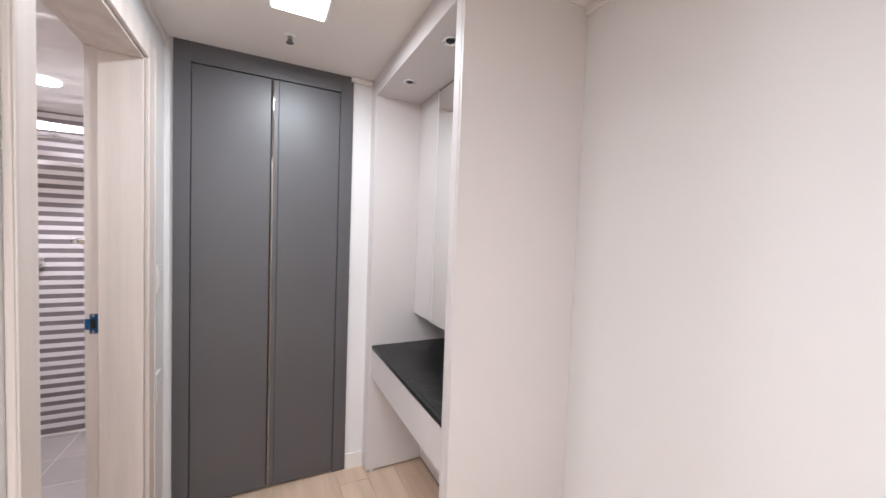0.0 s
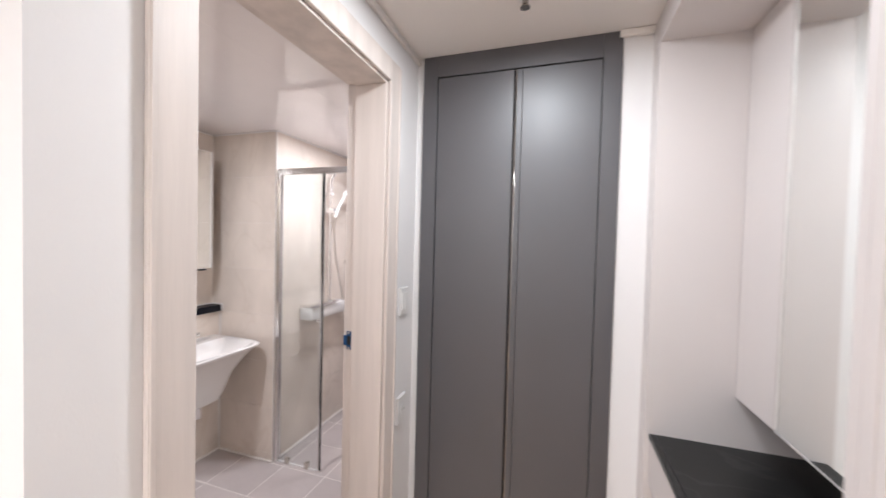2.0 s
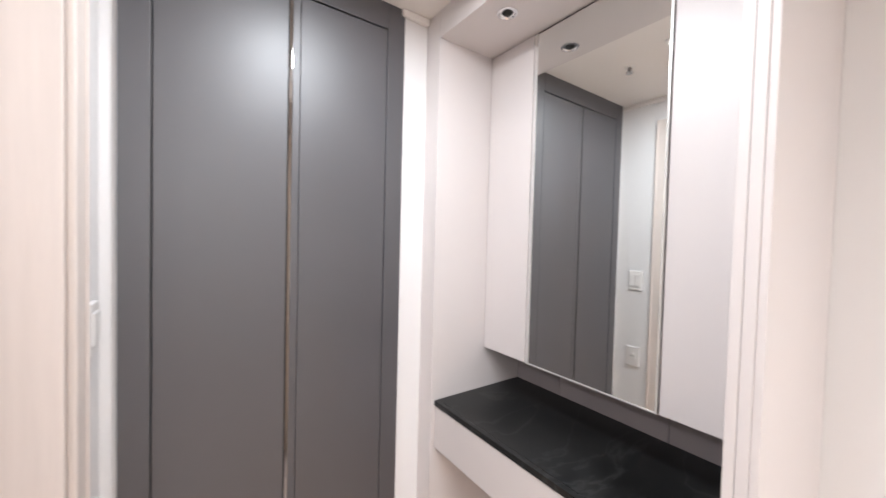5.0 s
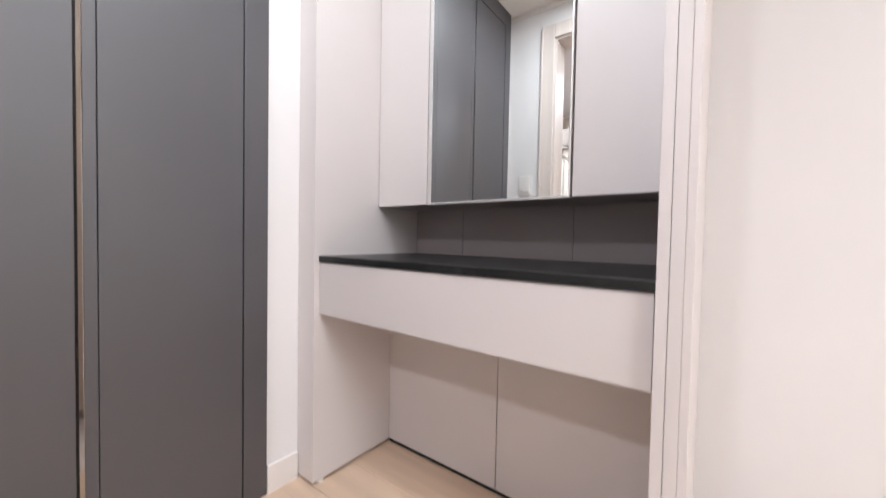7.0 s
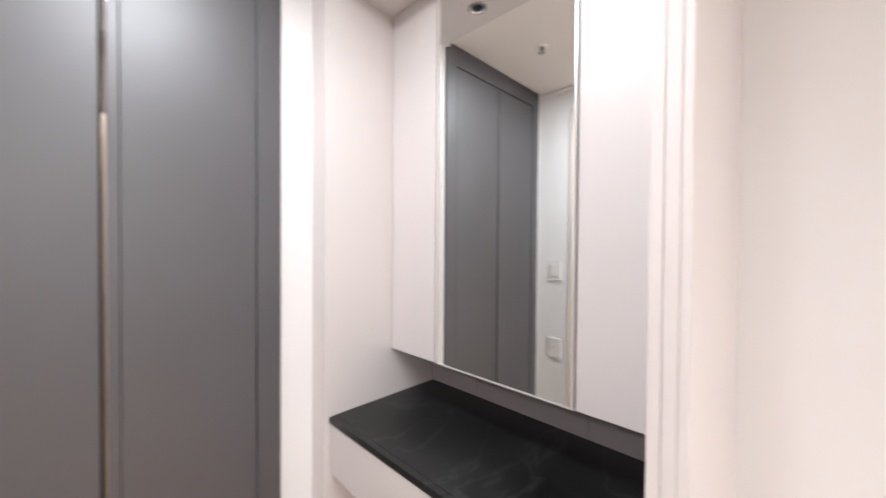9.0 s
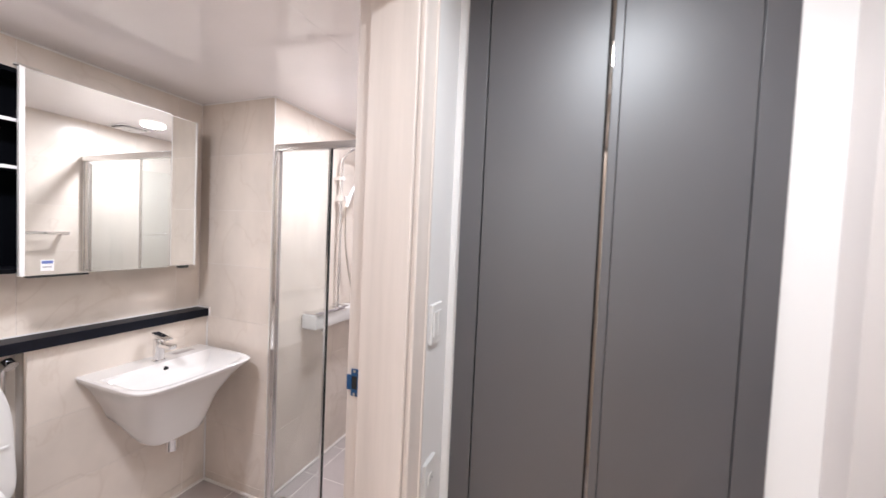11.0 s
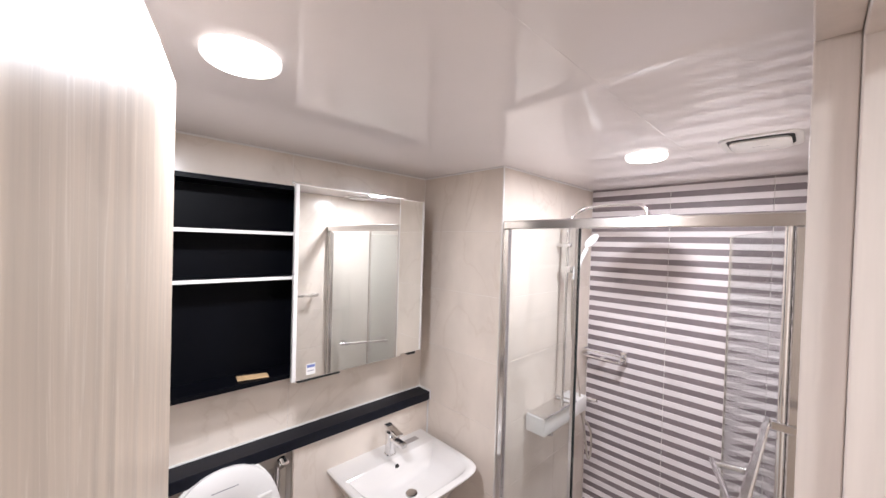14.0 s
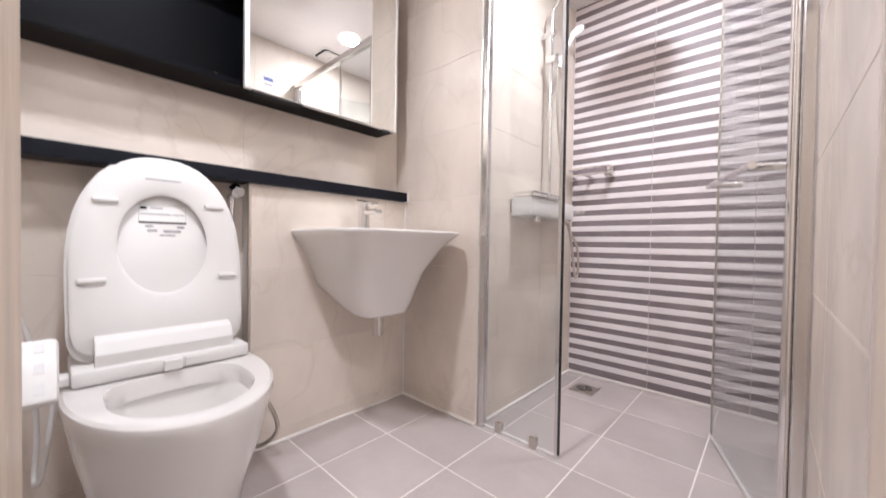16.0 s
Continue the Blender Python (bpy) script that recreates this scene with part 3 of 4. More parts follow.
bath_lamp(-0.665, 0.645)
bath_lamp(-1.030, -0.755)
vent = empty("ceiling_vent", -0.315, 0.680, BH, "flat white square extractor fan with rounded corners", "vent")
VXc, VYc = -0.315, 0.680
bm = bmesh.new()
loft(bm, [oval(VXc, VYc, BH - z, r, r, power=6, n=48) for r, z in ((0.108, 0.0003), (0.107, 0.004), (0.104, 0.006), (0.092, 0.006), (0.088, 0.003))], cap0=False, cap1=False)
part("frame", bm, M_PLASTIC, vent, "", True)
bm = bmesh.new()
loft(bm, [oval(VXc, VYc, BH - z, 0.088, 0.088, power=6, n=48) for z in (0.0005, 0.0025)])
part("slot", bm, M_HOLE, vent, "dark gap round the cover", True)
bm = bmesh.new()
loft(bm, [oval(VXc, VYc + 0.007, BH - z, r, r, power=6, n=48) for r, z in ((0.076, 0.0045), (0.080, 0.008), (0.080, 0.013), (0.076, 0.016))])
part("cover", bm, M_PLASTIC, vent, "", True)
part("print", boxes((VXc - 0.022, VXc + 0.022, VYc + 0.002, VYc + 0.007, BH - 0.0164, BH - 0.0161)), M_INK, vent)

# ---- mirror cabinet ----
mc = empty("mirror_cabinet", -1.71, -0.28, 1.21, "black open-shelved bathroom cabinet with sliding mirror doors", "cabinet")
CX0, CX1, CY0, CY1, CZ0, CZ1 = BX0 + 0.0005, -1.670, -1.150, 0.310, 1.223, 2.021
part("back", boxes((CX0, CX0 + 0.008, CY0, CY1, CZ0, CZ1)), M_BLACK, mc)
part("top", boxes((CX0 + 0.0085, CX1, CY0, CY1, CZ1 - 0.018, CZ1), bevel=0.001), M_BLACK, mc)
part("bottom", boxes((CX0 + 0.0085, CX1, CY0, CY1, CZ0, CZ0 + 0.018), bevel=0.001), M_BLACK, mc)
part("side", boxes((CX0 + 0.0085, CX1, CY0, CY0 + 0.018, CZ0 + 0.0185, CZ1 - 0.0185), bevel=0.001), M_BLACK, mc)
part("side", boxes((CX0 + 0.0085, CX1, CY1 - 0.018, CY1, CZ0 + 0.0185, CZ1 - 0.0185), bevel=0.001), M_BLACK, mc)
part("divider", boxes((CX0 + 0.0085, CX1 - 0.02, -0.34, -0.325, CZ0 + 0.0185, CZ1 - 0.0185)), M_BLACK, mc)
for z in (1.829, 1.646):
    sh = part("shelf_board", boxes((CX0 + 0.0085, CX1 - 0.014, CY0 + 0.0185, -0.3405, z - 0.012, z)), M_BLACK, mc)
    part("shelf_edge", boxes((CX1 - 0.0135, CX1 - 0.007, CY0 + 0.0185, -0.3405, z - 0.012, z + 0.001), bevel=0.001), M_PLASTIC, sh, "white edge strip")
m1 = part("mirror_door", boxes((-1.6560, -1.6440, -0.3960, 0.1580, 1.2130, 2.0280)), M_SILVER, mc)
part("mirror", boxes((-1.6435, -1.6410, -0.3800, 0.1570, 1.2160, 2.0240)), M_MIRROR, m1, "clear mirror")
part("edge", boxes((-1.6435, -1.6360, -0.3960, -0.3805, 1.2130, 2.0280), bevel=0.001), M_PLASTIC, m1, "white edge strip")
m2 = part("mirror_door", boxes((-1.6695, -1.6590, -0.2600, 0.3060, 1.2170, 2.0250)), M_SILVER, mc)
part("mirror", boxes((-1.6585, -1.6565, -0.2550, 0.2980, 1.2200, 2.0220)), M_MIRROR, m2, "clear mirror")
part("edge", boxes((-1.6585, -1.6520, 0.2985, 0.3060, 1.2170, 2.0250), bevel=0.001), M_PLASTIC, m2, "white edge strip")
part("stopper", boxes((-1.6620, -1.6370, -0.4050, -0.3300, 2.0285, 2.0360), bevel=0.001), M_STEEL, mc)
part("stopper", boxes((-1.6820, -1.6400, -0.3700, -0.1800, 1.2040, 1.2125), bevel=0.002), M_HOLE, mc)
part("stopper", boxes((-1.6820, -1.6540, 0.2200, 0.2700, 1.2040, 1.2165), bevel=0.002), M_HOLE, mc)
st = thing("sticker", boxes((-1.6408, -1.6404, -0.3350, -0.2950, 1.2300, 1.2760)), M_PLASTIC, "small white printed sticker on the mirror", "sticker")
part("print", boxes((-1.6402, -1.6400, -0.3320, -0.2980, 1.2600, 1.2720)), M_INKB, st)
part("print", boxes((-1.6402, -1.6400, -0.3300, -0.3020, 1.2440, 1.2490)), M_INK, st)
bm = boxes((-0.055, 0.055, -0.024, 0.024, 0, 0.006), bevel=0.002)
for v in bm.verts:
    v.co.y += 0.006 * math.sin(v.co.x * 90)
ob = thing("cardboard_scrap", bm, M_CARD, "torn piece of brown cardboard on the cabinet floor", "cardboard")
ob.matrix_world = pose(-1.72, -0.52, CZ0 + 0.0185, 0, 0, 82)

# ---- sink ----
sink = empty("sink", -1.5, 0.11, 0.72, "white ceramic wall-hung sink tapering downwards", "sink")
SY, SHW = 0.108, 0.292


def sink_ring(z, xf, hw, xb=BXF + 0.0005, sag=0.03, sy=SY, n=26, rnd=0.05):
    """A rounded outline with a straight back at the wall and a softly bowed front."""
    xm = xb + (xf - xb) * 0.30
    power = 2.0 + 0.16 / rnd
    out = []
    for k in range(n + 1):
        a = math.pi * (k / n - 0.5)
        c, q = max(0.0, math.cos(a)), math.sin(a)
        out.append(Vector((xm + (xf - xm) * c ** (2 / power), sy + hw * math.copysign(abs(q) ** (2 / power), q), z)))
    return [Vector((xb, sy - hw, z)), Vector((xb + (xm - xb) * 0.5, sy - hw, z))] + out + [Vector((xb + (xm - xb) * 0.5, sy + hw, z)), Vector((xb, sy + hw, z))]


bm = bmesh.new()
rings = [sink_ring(0.352, -1.470, 0.140, rnd=0.08), sink_ring(0.355, -1.452, 0.150, rnd=0.08), sink_ring(0.364, -1.443, 0.157, rnd=0.08), sink_ring(0.41, -1.428, 0.168, rnd=0.075), sink_ring(0.47, -1.408, 0.179, rnd=0.07), sink_ring(0.54, -1.380, 0.195, rnd=0.065), sink_ring(0.60, -1.340, 0.222, rnd=0.06), sink_ring(0.65, -1.308, 0.248, rnd=0.055), sink_ring(0.69, -1.275, 0.282, rnd=0.045), sink_ring(0.708, -1.258, SHW, rnd=0.035), sink_ring(0.716, -1.256, SHW, rnd=0.035), sink_ring(0.721, -1.262, SHW - 0.006, rnd=0.035),
         sink_ring(0.7205, -1.285, SHW - 0.026, xb=-1.60), sink_ring(0.712, -1.295, SHW - 0.038, xb=-1.59), sink_ring(0.665, -1.33, SHW - 0.07, xb=-1.565, rnd=0.07), sink_ring(0.625, -1.37, SHW - 0.12, xb=-1.54, rnd=0.07), sink_ring(0.615, -1.40, SHW - 0.16, xb=-1.52, rnd=0.06)]
# the underside slopes down from the wall to the front
for r, w in ((rings[0], 1.0), (rings[1], 1.0), (rings[2], 1.0), (rings[3], 0.6), (rings[4], 0.25)):
    for p in r:
        back = max(0.0, min(1.0, (-1.44 - p.x) / 0.28))
        p.z += 0.10 * back * w
loft(bm, rings)
part("basin", bm, M_CERAMIC, sink, "", True)
part("drain", cyl(bmesh.new(), (-1.46, 0.11, 0.613), (-1.46, 0.11, 0.619), 0.030, 0.028, 28), M_CHROME, sink, "chrome drain", True)
part("overflow", cyl(bmesh.new(), (-1.584, 0.11, 0.690), (-1.574, 0.11, 0.688), 0.011, seg=16), M_HOLE, sink)
part("waste_pipe", cyl(bmesh.new(), (-1.535, 0.118, 0.262), (-1.535, 0.118, 0.40), 0.025), M_CHROME, sink, "chrome waste pipe", True)
# thin grey-brown rectangle lying flat on the rim beside the faucet
thing("sticker", boxes((-1.692, -1.656, 0.208, 0.318, 0.7212, 0.7218)), M_RIMMARK, "thin grey-brown rectangular mark on the sink rim", "sticker")
fc = empty("faucet", -1.645, 0.115, 0.721, "square chrome single-lever basin faucet", "faucet")
bm = bmesh.new()
loft(bm, [oval(-1.646, 0.115, z, r, r, power=3.0, n=28) for r, z in ((0.027, 0.7213), (0.027, 0.727), (0.0235, 0.730), (0.0225, 0.800), (0.0235, 0.835))])
part("body", bm, M_CHROME, fc, "", True)
part("spout", boxes((-1.624, -1.530, 0.097, 0.133, 0.795, 0.818), bevel=0.005), M_CHROME, fc)
lv = boxes((-0.055, 0.06, -0.020, 0.020, -0.006, 0.006), bevel=0.004)
bmesh.ops.transform(lv, matrix=pose(-1.625, 0.115, 0.853, 0, 10, 0), verts=lv.verts[:])
part("lever", lv, M_CHROME, fc)
part("neck", boxes((-1.660, -1.632, 0.102, 0.128, 0.8355, 0.847)), M_CHROME, fc)

# ---- toilet ----
TY = -0.618
toilet = empty("toilet", -1.5, TY, BF, "white ceramic toilet with raised bidet seat and lid", "toilet")


def bowl_ring(z, xf, xb, hw, n=48):
    """Rounded in front, squarer behind."""
    cx = xb + (xf - xb) * 0.45
    out = []
    for k in range(n):
        a = 2 * math.pi * k / n
        c, s = math.cos(a), math.sin(a)
        if c >= 0:
            out.append(Vector((cx + (xf - cx) * c, TY + hw * s, z)))
        else:
            out.append(Vector((cx - (cx - xb) * abs(c) ** 0.45, TY + hw * math.copysign(abs(s) ** 0.8, s), z)))
    return out


bm = bmesh.new()
loft(bm, [bowl_ring(BF, -1.30, -1.79, 0.158), bowl_ring(BF + 0.015, -1.292, -1.792, 0.164), bowl_ring(0.0, -1.255, -1.793, 0.180), bowl_ring(0.14, -1.182, -1.793, 0.208), bowl_ring(0.23, -1.150, -1.793, 0.222), bowl_ring(0.268, -1.138, -1.793, 0.229), bowl_ring(0.282, -1.142, -1.793, 0.228), bowl_ring(0.288, -1.152, -1.790, 0.221),
          bowl_ring(0.286, -1.196, -1.54, 0.156), bowl_ring(0.270, -1.204, -1.535, 0.149), bowl_ring(0.235, -1.204, -1.53, 0.152), bowl_ring(0.225, -1.262, -1.54, 0.138), bowl_ring(0.18, -1.29, -1.53, 0.116), bowl_ring(0.09, -1.36, -1.49, 0.065)])
part("bowl", bm, M_CERAMIC, toilet, "", True)
bd = toilet
bm = bmesh.new()
box(bm, -1.785, -1.540, TY - 0.208, TY + 0.208, 0.2885, 0.330, bevel=0.010)
part("bidet_base", bm, M_PLASTIC, bd, "", True)
bm = bmesh.new()
prof = ((-1.558, 0.3305), (-1.554, 0.362), (-1.572, 0.394), (-1.600, 0.404), (-1.618, 0.404), (-1.62, 0.380), (-1.62, 0.3305))
loft(bm, [[Vector((x, y, z)) for x, z in prof] for y in (TY - 0.162, TY + 0.162)])
part("housing", bm, M_PLASTIC, bd)
part("nozzle_cover", boxes((-1.540, -1.526, TY - 0.022, TY + 0.022, 0.292, 0.324), bevel=0.003), M_PLASTIC, bd)
part("label_plate", boxes((-1.5395, -1.535, TY + 0.03, TY + 0.085, 0.298, 0.322), bevel=0.001), M_PLASTIC, bd)


def seat_outline(hw, h0, h1, n=44, power=2.3):
    """Outline of the raised seat in its own plane: u across, v upwards."""
    out = []
    for k in range(n):
        a = 2 * math.pi * k / n
        c, s = math.cos(a), math.sin(a)
        mid = h0 + (h1 - h0) * 0.42
        if s >= 0:
            out.append((hw * math.copysign(abs(c) ** (2 / power), c), mid + (h1 - mid) * abs(s) ** (2 / power)))
        else:
            out.append((hw * math.copysign(abs(c) ** 0.20, c) * (1 - 0.05 * abs(s)), mid - (mid - h0) * abs(s) ** 0.20))
    return out


LEAN = Matrix.Translation((-1.600, TY, 0.331)) @ Matrix.Rotation(radians(-8.5), 4, "Y")


def raised(u, v, d):
    """Point of the raised seat: u across, v up, d towards the room."""
    return LEAN @ Vector((d, u, v))


def hole(hw, c, hv, n=44):
    return [(hw * math.cos(2 * math.pi * k / n), c + hv * math.sin(2 * math.pi * k / n)) for k in range(n)]


bm = bmesh.new()
o1, o2 = seat_outline(0.217, 0.0, 0.612), seat_outline(0.209, 0.006, 0.605)
loft(bm, [[raised(u, v, d) for u, v in o] for o, d in ((o2, -0.041), (o1, -0.037), (o1, -0.025), (o2, -0.020))])
lid = part("lid", bm, M_PLASTIC, bd, "", True)
bm = bmesh.new()
so, si = seat_outline(0.210, 0.02, 0.602), seat_outline(0.201, 0.03, 0.592)
h1, h2 = hole(0.112, 0.330, 0.152), hole(0.120, 0.330, 0.161)
loft(bm, [[raised(u, v, d) for u, v in o] for o, d in ((h2, -0.018), (so, -0.018), (so, -0.002), (si, 0.004), (h2, 0.004), (h1, -0.002), (h2, -0.018))], False, False)
bmesh.ops.remove_doubles(bm, verts=bm.verts[:], dist=0.0002)
seat = part("seat_ring", bm, M_PLASTIC, bd, "", True)
for u, v, w in ((-0.135, 0.455, 0.028), (0.135, 0.455, 0.028), (-0.165, 0.225, 0.030), (0.165, 0.225, 0.026)):
    bm = boxes((0.004, 0.013, u - w, u + w, v - 0.007, v + 0.007), bevel=0.004)
    bmesh.ops.transform(bm, matrix=LEAN, verts=bm.verts[:])
    part("bumper", bm, M_PLASTIC, seat, "", True)
for u0, u1, v0, v1, m_ in ((-0.045, 0.045, 0.528, 0.532, M_INK),):
    bm = boxes((0.0041, 0.0046, u0, u1, v0, v1))
    bmesh.ops.transform(bm, matrix=LEAN, verts=bm.verts[:])
    part("slot", bm, m_, seat)
for u0, u1, v0, v1, m_ in ((-0.06, 0.06, 0.4535, 0.4545, M_INK), (-0.06, -0.0592, 0.402, 0.4535, M_INK), (0.0592, 0.06, 0.402, 0.4535, M_INK), (-0.056, -0.040, 0.440, 0.449, M_RUBBER), (-0.030, 0.0, 0.443, 0.447, M_INK), (-0.056, 0.02, 0.424, 0.4275, M_INK), (0.025, 0.055, 0.424, 0.4275, M_INK), (-0.06, 0.06, 0.396, 0.402, M_RUBBER), (-0.045, -0.025, 0.384, 0.390, M_INK), (0.035, 0.055, 0.382, 0.390, M_INK), (-0.04, -0.015, 0.370, 0.377, M_INK), (0.0, 0.045, 0.368, 0.376, M_INK), (-0.01, 0.03, 0.357, 0.361, M_INK)):
    bm = boxes((-0.0198, -0.0194, u0, u1, v0, v1))
    bmesh.ops.transform(bm, matrix=LEAN, verts=bm.verts[:])
    part("print", bm, m_, lid)
cp = empty("control_panel", -1.50, -0.93, 0.30, "white bidet control panel with small grey buttons", "control panel")
M_BTN = plain("pale_grey_button", (0.69, 0.68, 0.68), 0.4)
PANEL = Matrix.Translation((-1.49, -0.890, 0.362)) @ Matrix.Rotation(radians(52), 4, "Y") @ Matrix.Translation((1.52, 0.935, -0.31))
bm = boxes((-1.60, -1.44, -0.98, -0.89, 0.292, 0.325), bevel=0.013)
bmesh.ops.transform(bm, matrix=PANEL, verts=bm.verts[:])
part("body", bm, M_PLASTIC, cp, "", True)
part("arm", boxes((-1.60, -1.55, -0.875, TY - 0.209, 0.298, 0.322), bevel=0.004), M_PLASTIC, cp)
for i in range(3):
    for j in range(2):
        b_ = boxes((-1.585 + 0.05 * i, -1.560 + 0.05 * i, -0.962 + 0.032 * j, -0.945 + 0.032 * j, 0.325, 0.3262))
        bmesh.ops.transform(b_, matrix=PANEL, verts=b_.verts[:])
        part("button", b_, M_BTN, cp)
hose = thing("bidet_hose", tube(bmesh.new(), [(-1.76, -0.405, 0.70), (-1.755, -0.405, 0.55), (-1.75, -0.43, 0.35), (-1.70, -0.40, 0.20), (-1.63, -0.32, 0.08), (-1.61, -0.285, -0.03), (-1.66, -0.32, -0.10), (-1.74, -0.40, -0.11)], 0.0075, fine=12), M_STEEL, "flexible steel hose looping beside the toilet", "hose", smooth=True)
bs = empty("bidet_spray", -1.77, -0.405, 0.75, "chrome hand bidet spray hung on the wall", "bidet spray")
part("bracket", boxes((BX0 + 0.0005, -1.765, -0.420, -0.390, 0.755, 0.785), bevel=0.003), M_CHROME, bs)
part("handle", tube(bmesh.new(), [(-1.76, -0.405, 0.69), (-1.755, -0.405, 0.78), (-1.745, -0.405, 0.83), (-1.72, -0.400, 0.855)], 0.014), M_CHROME, bs, "", True)
part("head", cyl(bmesh.new(), (-1.725, -0.401, 0.862), (-1.700, -0.395, 0.845), 0.021, 0.023), M_CHROME, bs, "", True)
vp = thing("water_valve", tube(bmesh.new(), [(-1.80, -0.95, 0.50), (-1.72, -0.95, 0.50), (-1.68, -0.95, 0.49)], 0.014), M_CHROME, "chrome water valve on the wall behind the toilet", "valve", smooth=True)
thing("water_hose", tube(bmesh.new(), [(-1.70, -0.93, 0.49), (-1.71, -0.90, 0.40), (-1.72, -0.885, 0.15), (-1.70, -0.89, 0.02), (-1.66, -0.875, 0.05), (-1.68, -0.85, 0.25)], 0.006), M_PLASTIC, "white water supply hose beside the toilet", "hose", smooth=True)

# ---- shower enclosure ----
enc = empty("shower_enclosure", -0.7, 0.465, BF, "framed clear glass shower screen with its door ajar inwards", "shower screen")
GY, GZ1 = 0.465, 1.892
part("header", boxes((BXP, BXR - 0.008, GY - 0.018, GY + 0.018, GZ1 - 0.012, GZ1 + 0.030), bevel=0.004), M_ALU, enc)
part("wall_post", boxes((BXP + 0.0005, BXP + 0.030, GY - 0.016, GY + 0.016, BF, GZ1 - 0.0125), bevel=0.003), M_ALU, enc)
part("wall_post", boxes((BXR - 0.036, BXR - 0.008, GY - 0.016, GY + 0.016, BF, GZ1 - 0.0125), bevel=0.003), M_ALU, enc)
part("hinge_post", cyl(bmesh.new(), (BXR - 0.048, GY, BF), (BXR - 0.048, GY, GZ1 - 0.0125), 0.011), M_CHROME, enc, "", True)
fx = part("fixed_pane", boxes((BXP + 0.0305, -0.851, GY - 0.003, GY + 0.003, BF + 0.010, GZ1 - 0.0125)), M_GLASS, enc)
part("edge_seal", boxes((-0.8505, -0.845, GY - 0.006, GY + 0.006, BF + 0.010, GZ1 - 0.0125), bevel=0.001), M_EDGE, fx, "dark edge seal")
part("edge_profile", boxes((-0.864, -0.8515, GY - 0.0065, GY - 0.0035, BF + 0.010, GZ1 - 0.0125)), M_ALU, fx)
for x in (-1.120, -0.955):
    part("clip", boxes((x - 0.016, x + 0.016, GY - 0.012, GY + 0.012, BF, BF + 0.045), bevel=0.003), M_STEEL, enc)
part("sill", boxes((BXP + 0.031, -0.845, GY - 0.006, GY + 0.006, BF, BF + 0.009)), M_PLASTIC, enc)
# the door swings into the shower
HX, HY = BXR - 0.050, GY + 0.012
EX, EY = -0.432, 1.06
DL = math.hypot(EX - HX, EY - HY)
GM = Matrix.Translation((HX, HY, 0)) @ Matrix.Rotation(math.atan2(EY - HY, EX - HX), 4, "Z")


def on_glass(bm):
    bmesh.ops.transform(bm, matrix=GM, verts=bm.verts[:])
    return bm


gd = part("glass_door", on_glass(boxes((0.014, DL, -0.003, 0.003, BF + 0.018, GZ1 - 0.02))), M_GLASS, enc)
part("edge_seal", on_glass(boxes((DL + 0.0003, DL + 0.005, -0.004, 0.004, BF + 0.018, GZ1 - 0.02))), M_STEEL, gd)
part("edge_profile", on_glass(boxes((0.0005, 0.0135, -0.007, 0.007, BF + 0.018, GZ1 - 0.02), bevel=0.002)), M_ALU, gd)
part("bottom_seal", on_glass(boxes((0.014, DL, -0.004, 0.004, BF + 0.006, BF + 0.0175))), M_PLASTIC, gd)
hb = part("handle_bar", on_glass(cyl(bmesh.new(), (0.075, 0.062, 0.915), (0.50, 0.062, 0.915), 0.011)), M_CHROME, gd, "chrome towel bar handle", True)
for x in (0.12, 0.47):
    part("post", on_glass(cyl(bmesh.new(), (x, -0.034, 0.915), (x, 0.062, 0.915), 0.0125)), M_CHROME, hb, "", True)
for g in (fx, gd):
    g.visible_shadow = False

# ---- shower set on the tiled side wall ----
ss = empty("shower_set", -1.16, 0.95, 0.85, "chrome rain shower column with white thermostat shelf", "shower")
part("mixer_shelf", boxes((BXP + 0.0005, -1.108, 0.695, 1.190, 0.812, 0.905), bevel=0.012), M_PLASTIC, ss, "white mixer shelf", True)
part("shelf_rail", tube(bmesh.new(), [(-1.215, 0.695, 0.925), (-1.105, 0.695, 0.925), (-1.098, 0.71, 0.925), (-1.098, 0.98, 0.925), (-1.105, 0.995, 0.925), (-1.215, 0.995, 0.925)], 0.006), M_CHROME, ss, "", True)
part("tray", boxes((-1.212, -1.108, 0.705, 0.985, 0.9055, 0.914), bevel=0.003), M_ALU, ss, "polished metal tray")
for y in (0.700, 0.990):
    part("tray_post", cyl(bmesh.new(), (-1.112, y, 0.905), (-1.112, y, 0.926), 0.005), M_CHROME, ss, "", True)
part("spout", cyl(bmesh.new(), (-1.14, 0.80, 0.785), (-1.14, 0.80, 0.813), 0.018), M_CHROME, ss, "", True)
for y in (1.203,):
    part("knob", cyl(bmesh.new(), (-1.165, y - 0.013, 0.852), (-1.165, y + 0.013, 0.852), 0.026), M_CHROME, ss, "", True)
part("lever", tube(bmesh.new(), [(-1.165, 1.205, 0.852), (-1.13, 1.232, 0.858), (-1.07, 1.240, 0.868)], 0.010), M_CHROME, ss, "", True)
part("riser", tube(bmesh.new(), [(-1.165, 0.98, 0.905), (-1.165, 0.98, 1.40), (-1.165, 0.98, 1.86), (-1.155, 0.985, 1.955), (-1.10, 1.0, 2.015), (-1.00, 1.02, 2.035), (-0.85, 1.03, 2.035), (-0.79, 1.03, 2.025), (-0.765, 1.03, 1.985), (-0.765, 1.03, 1.955)], 0.010, seg=12, fine=10), M_CHROME, ss, "", True)
bm = bmesh.new()
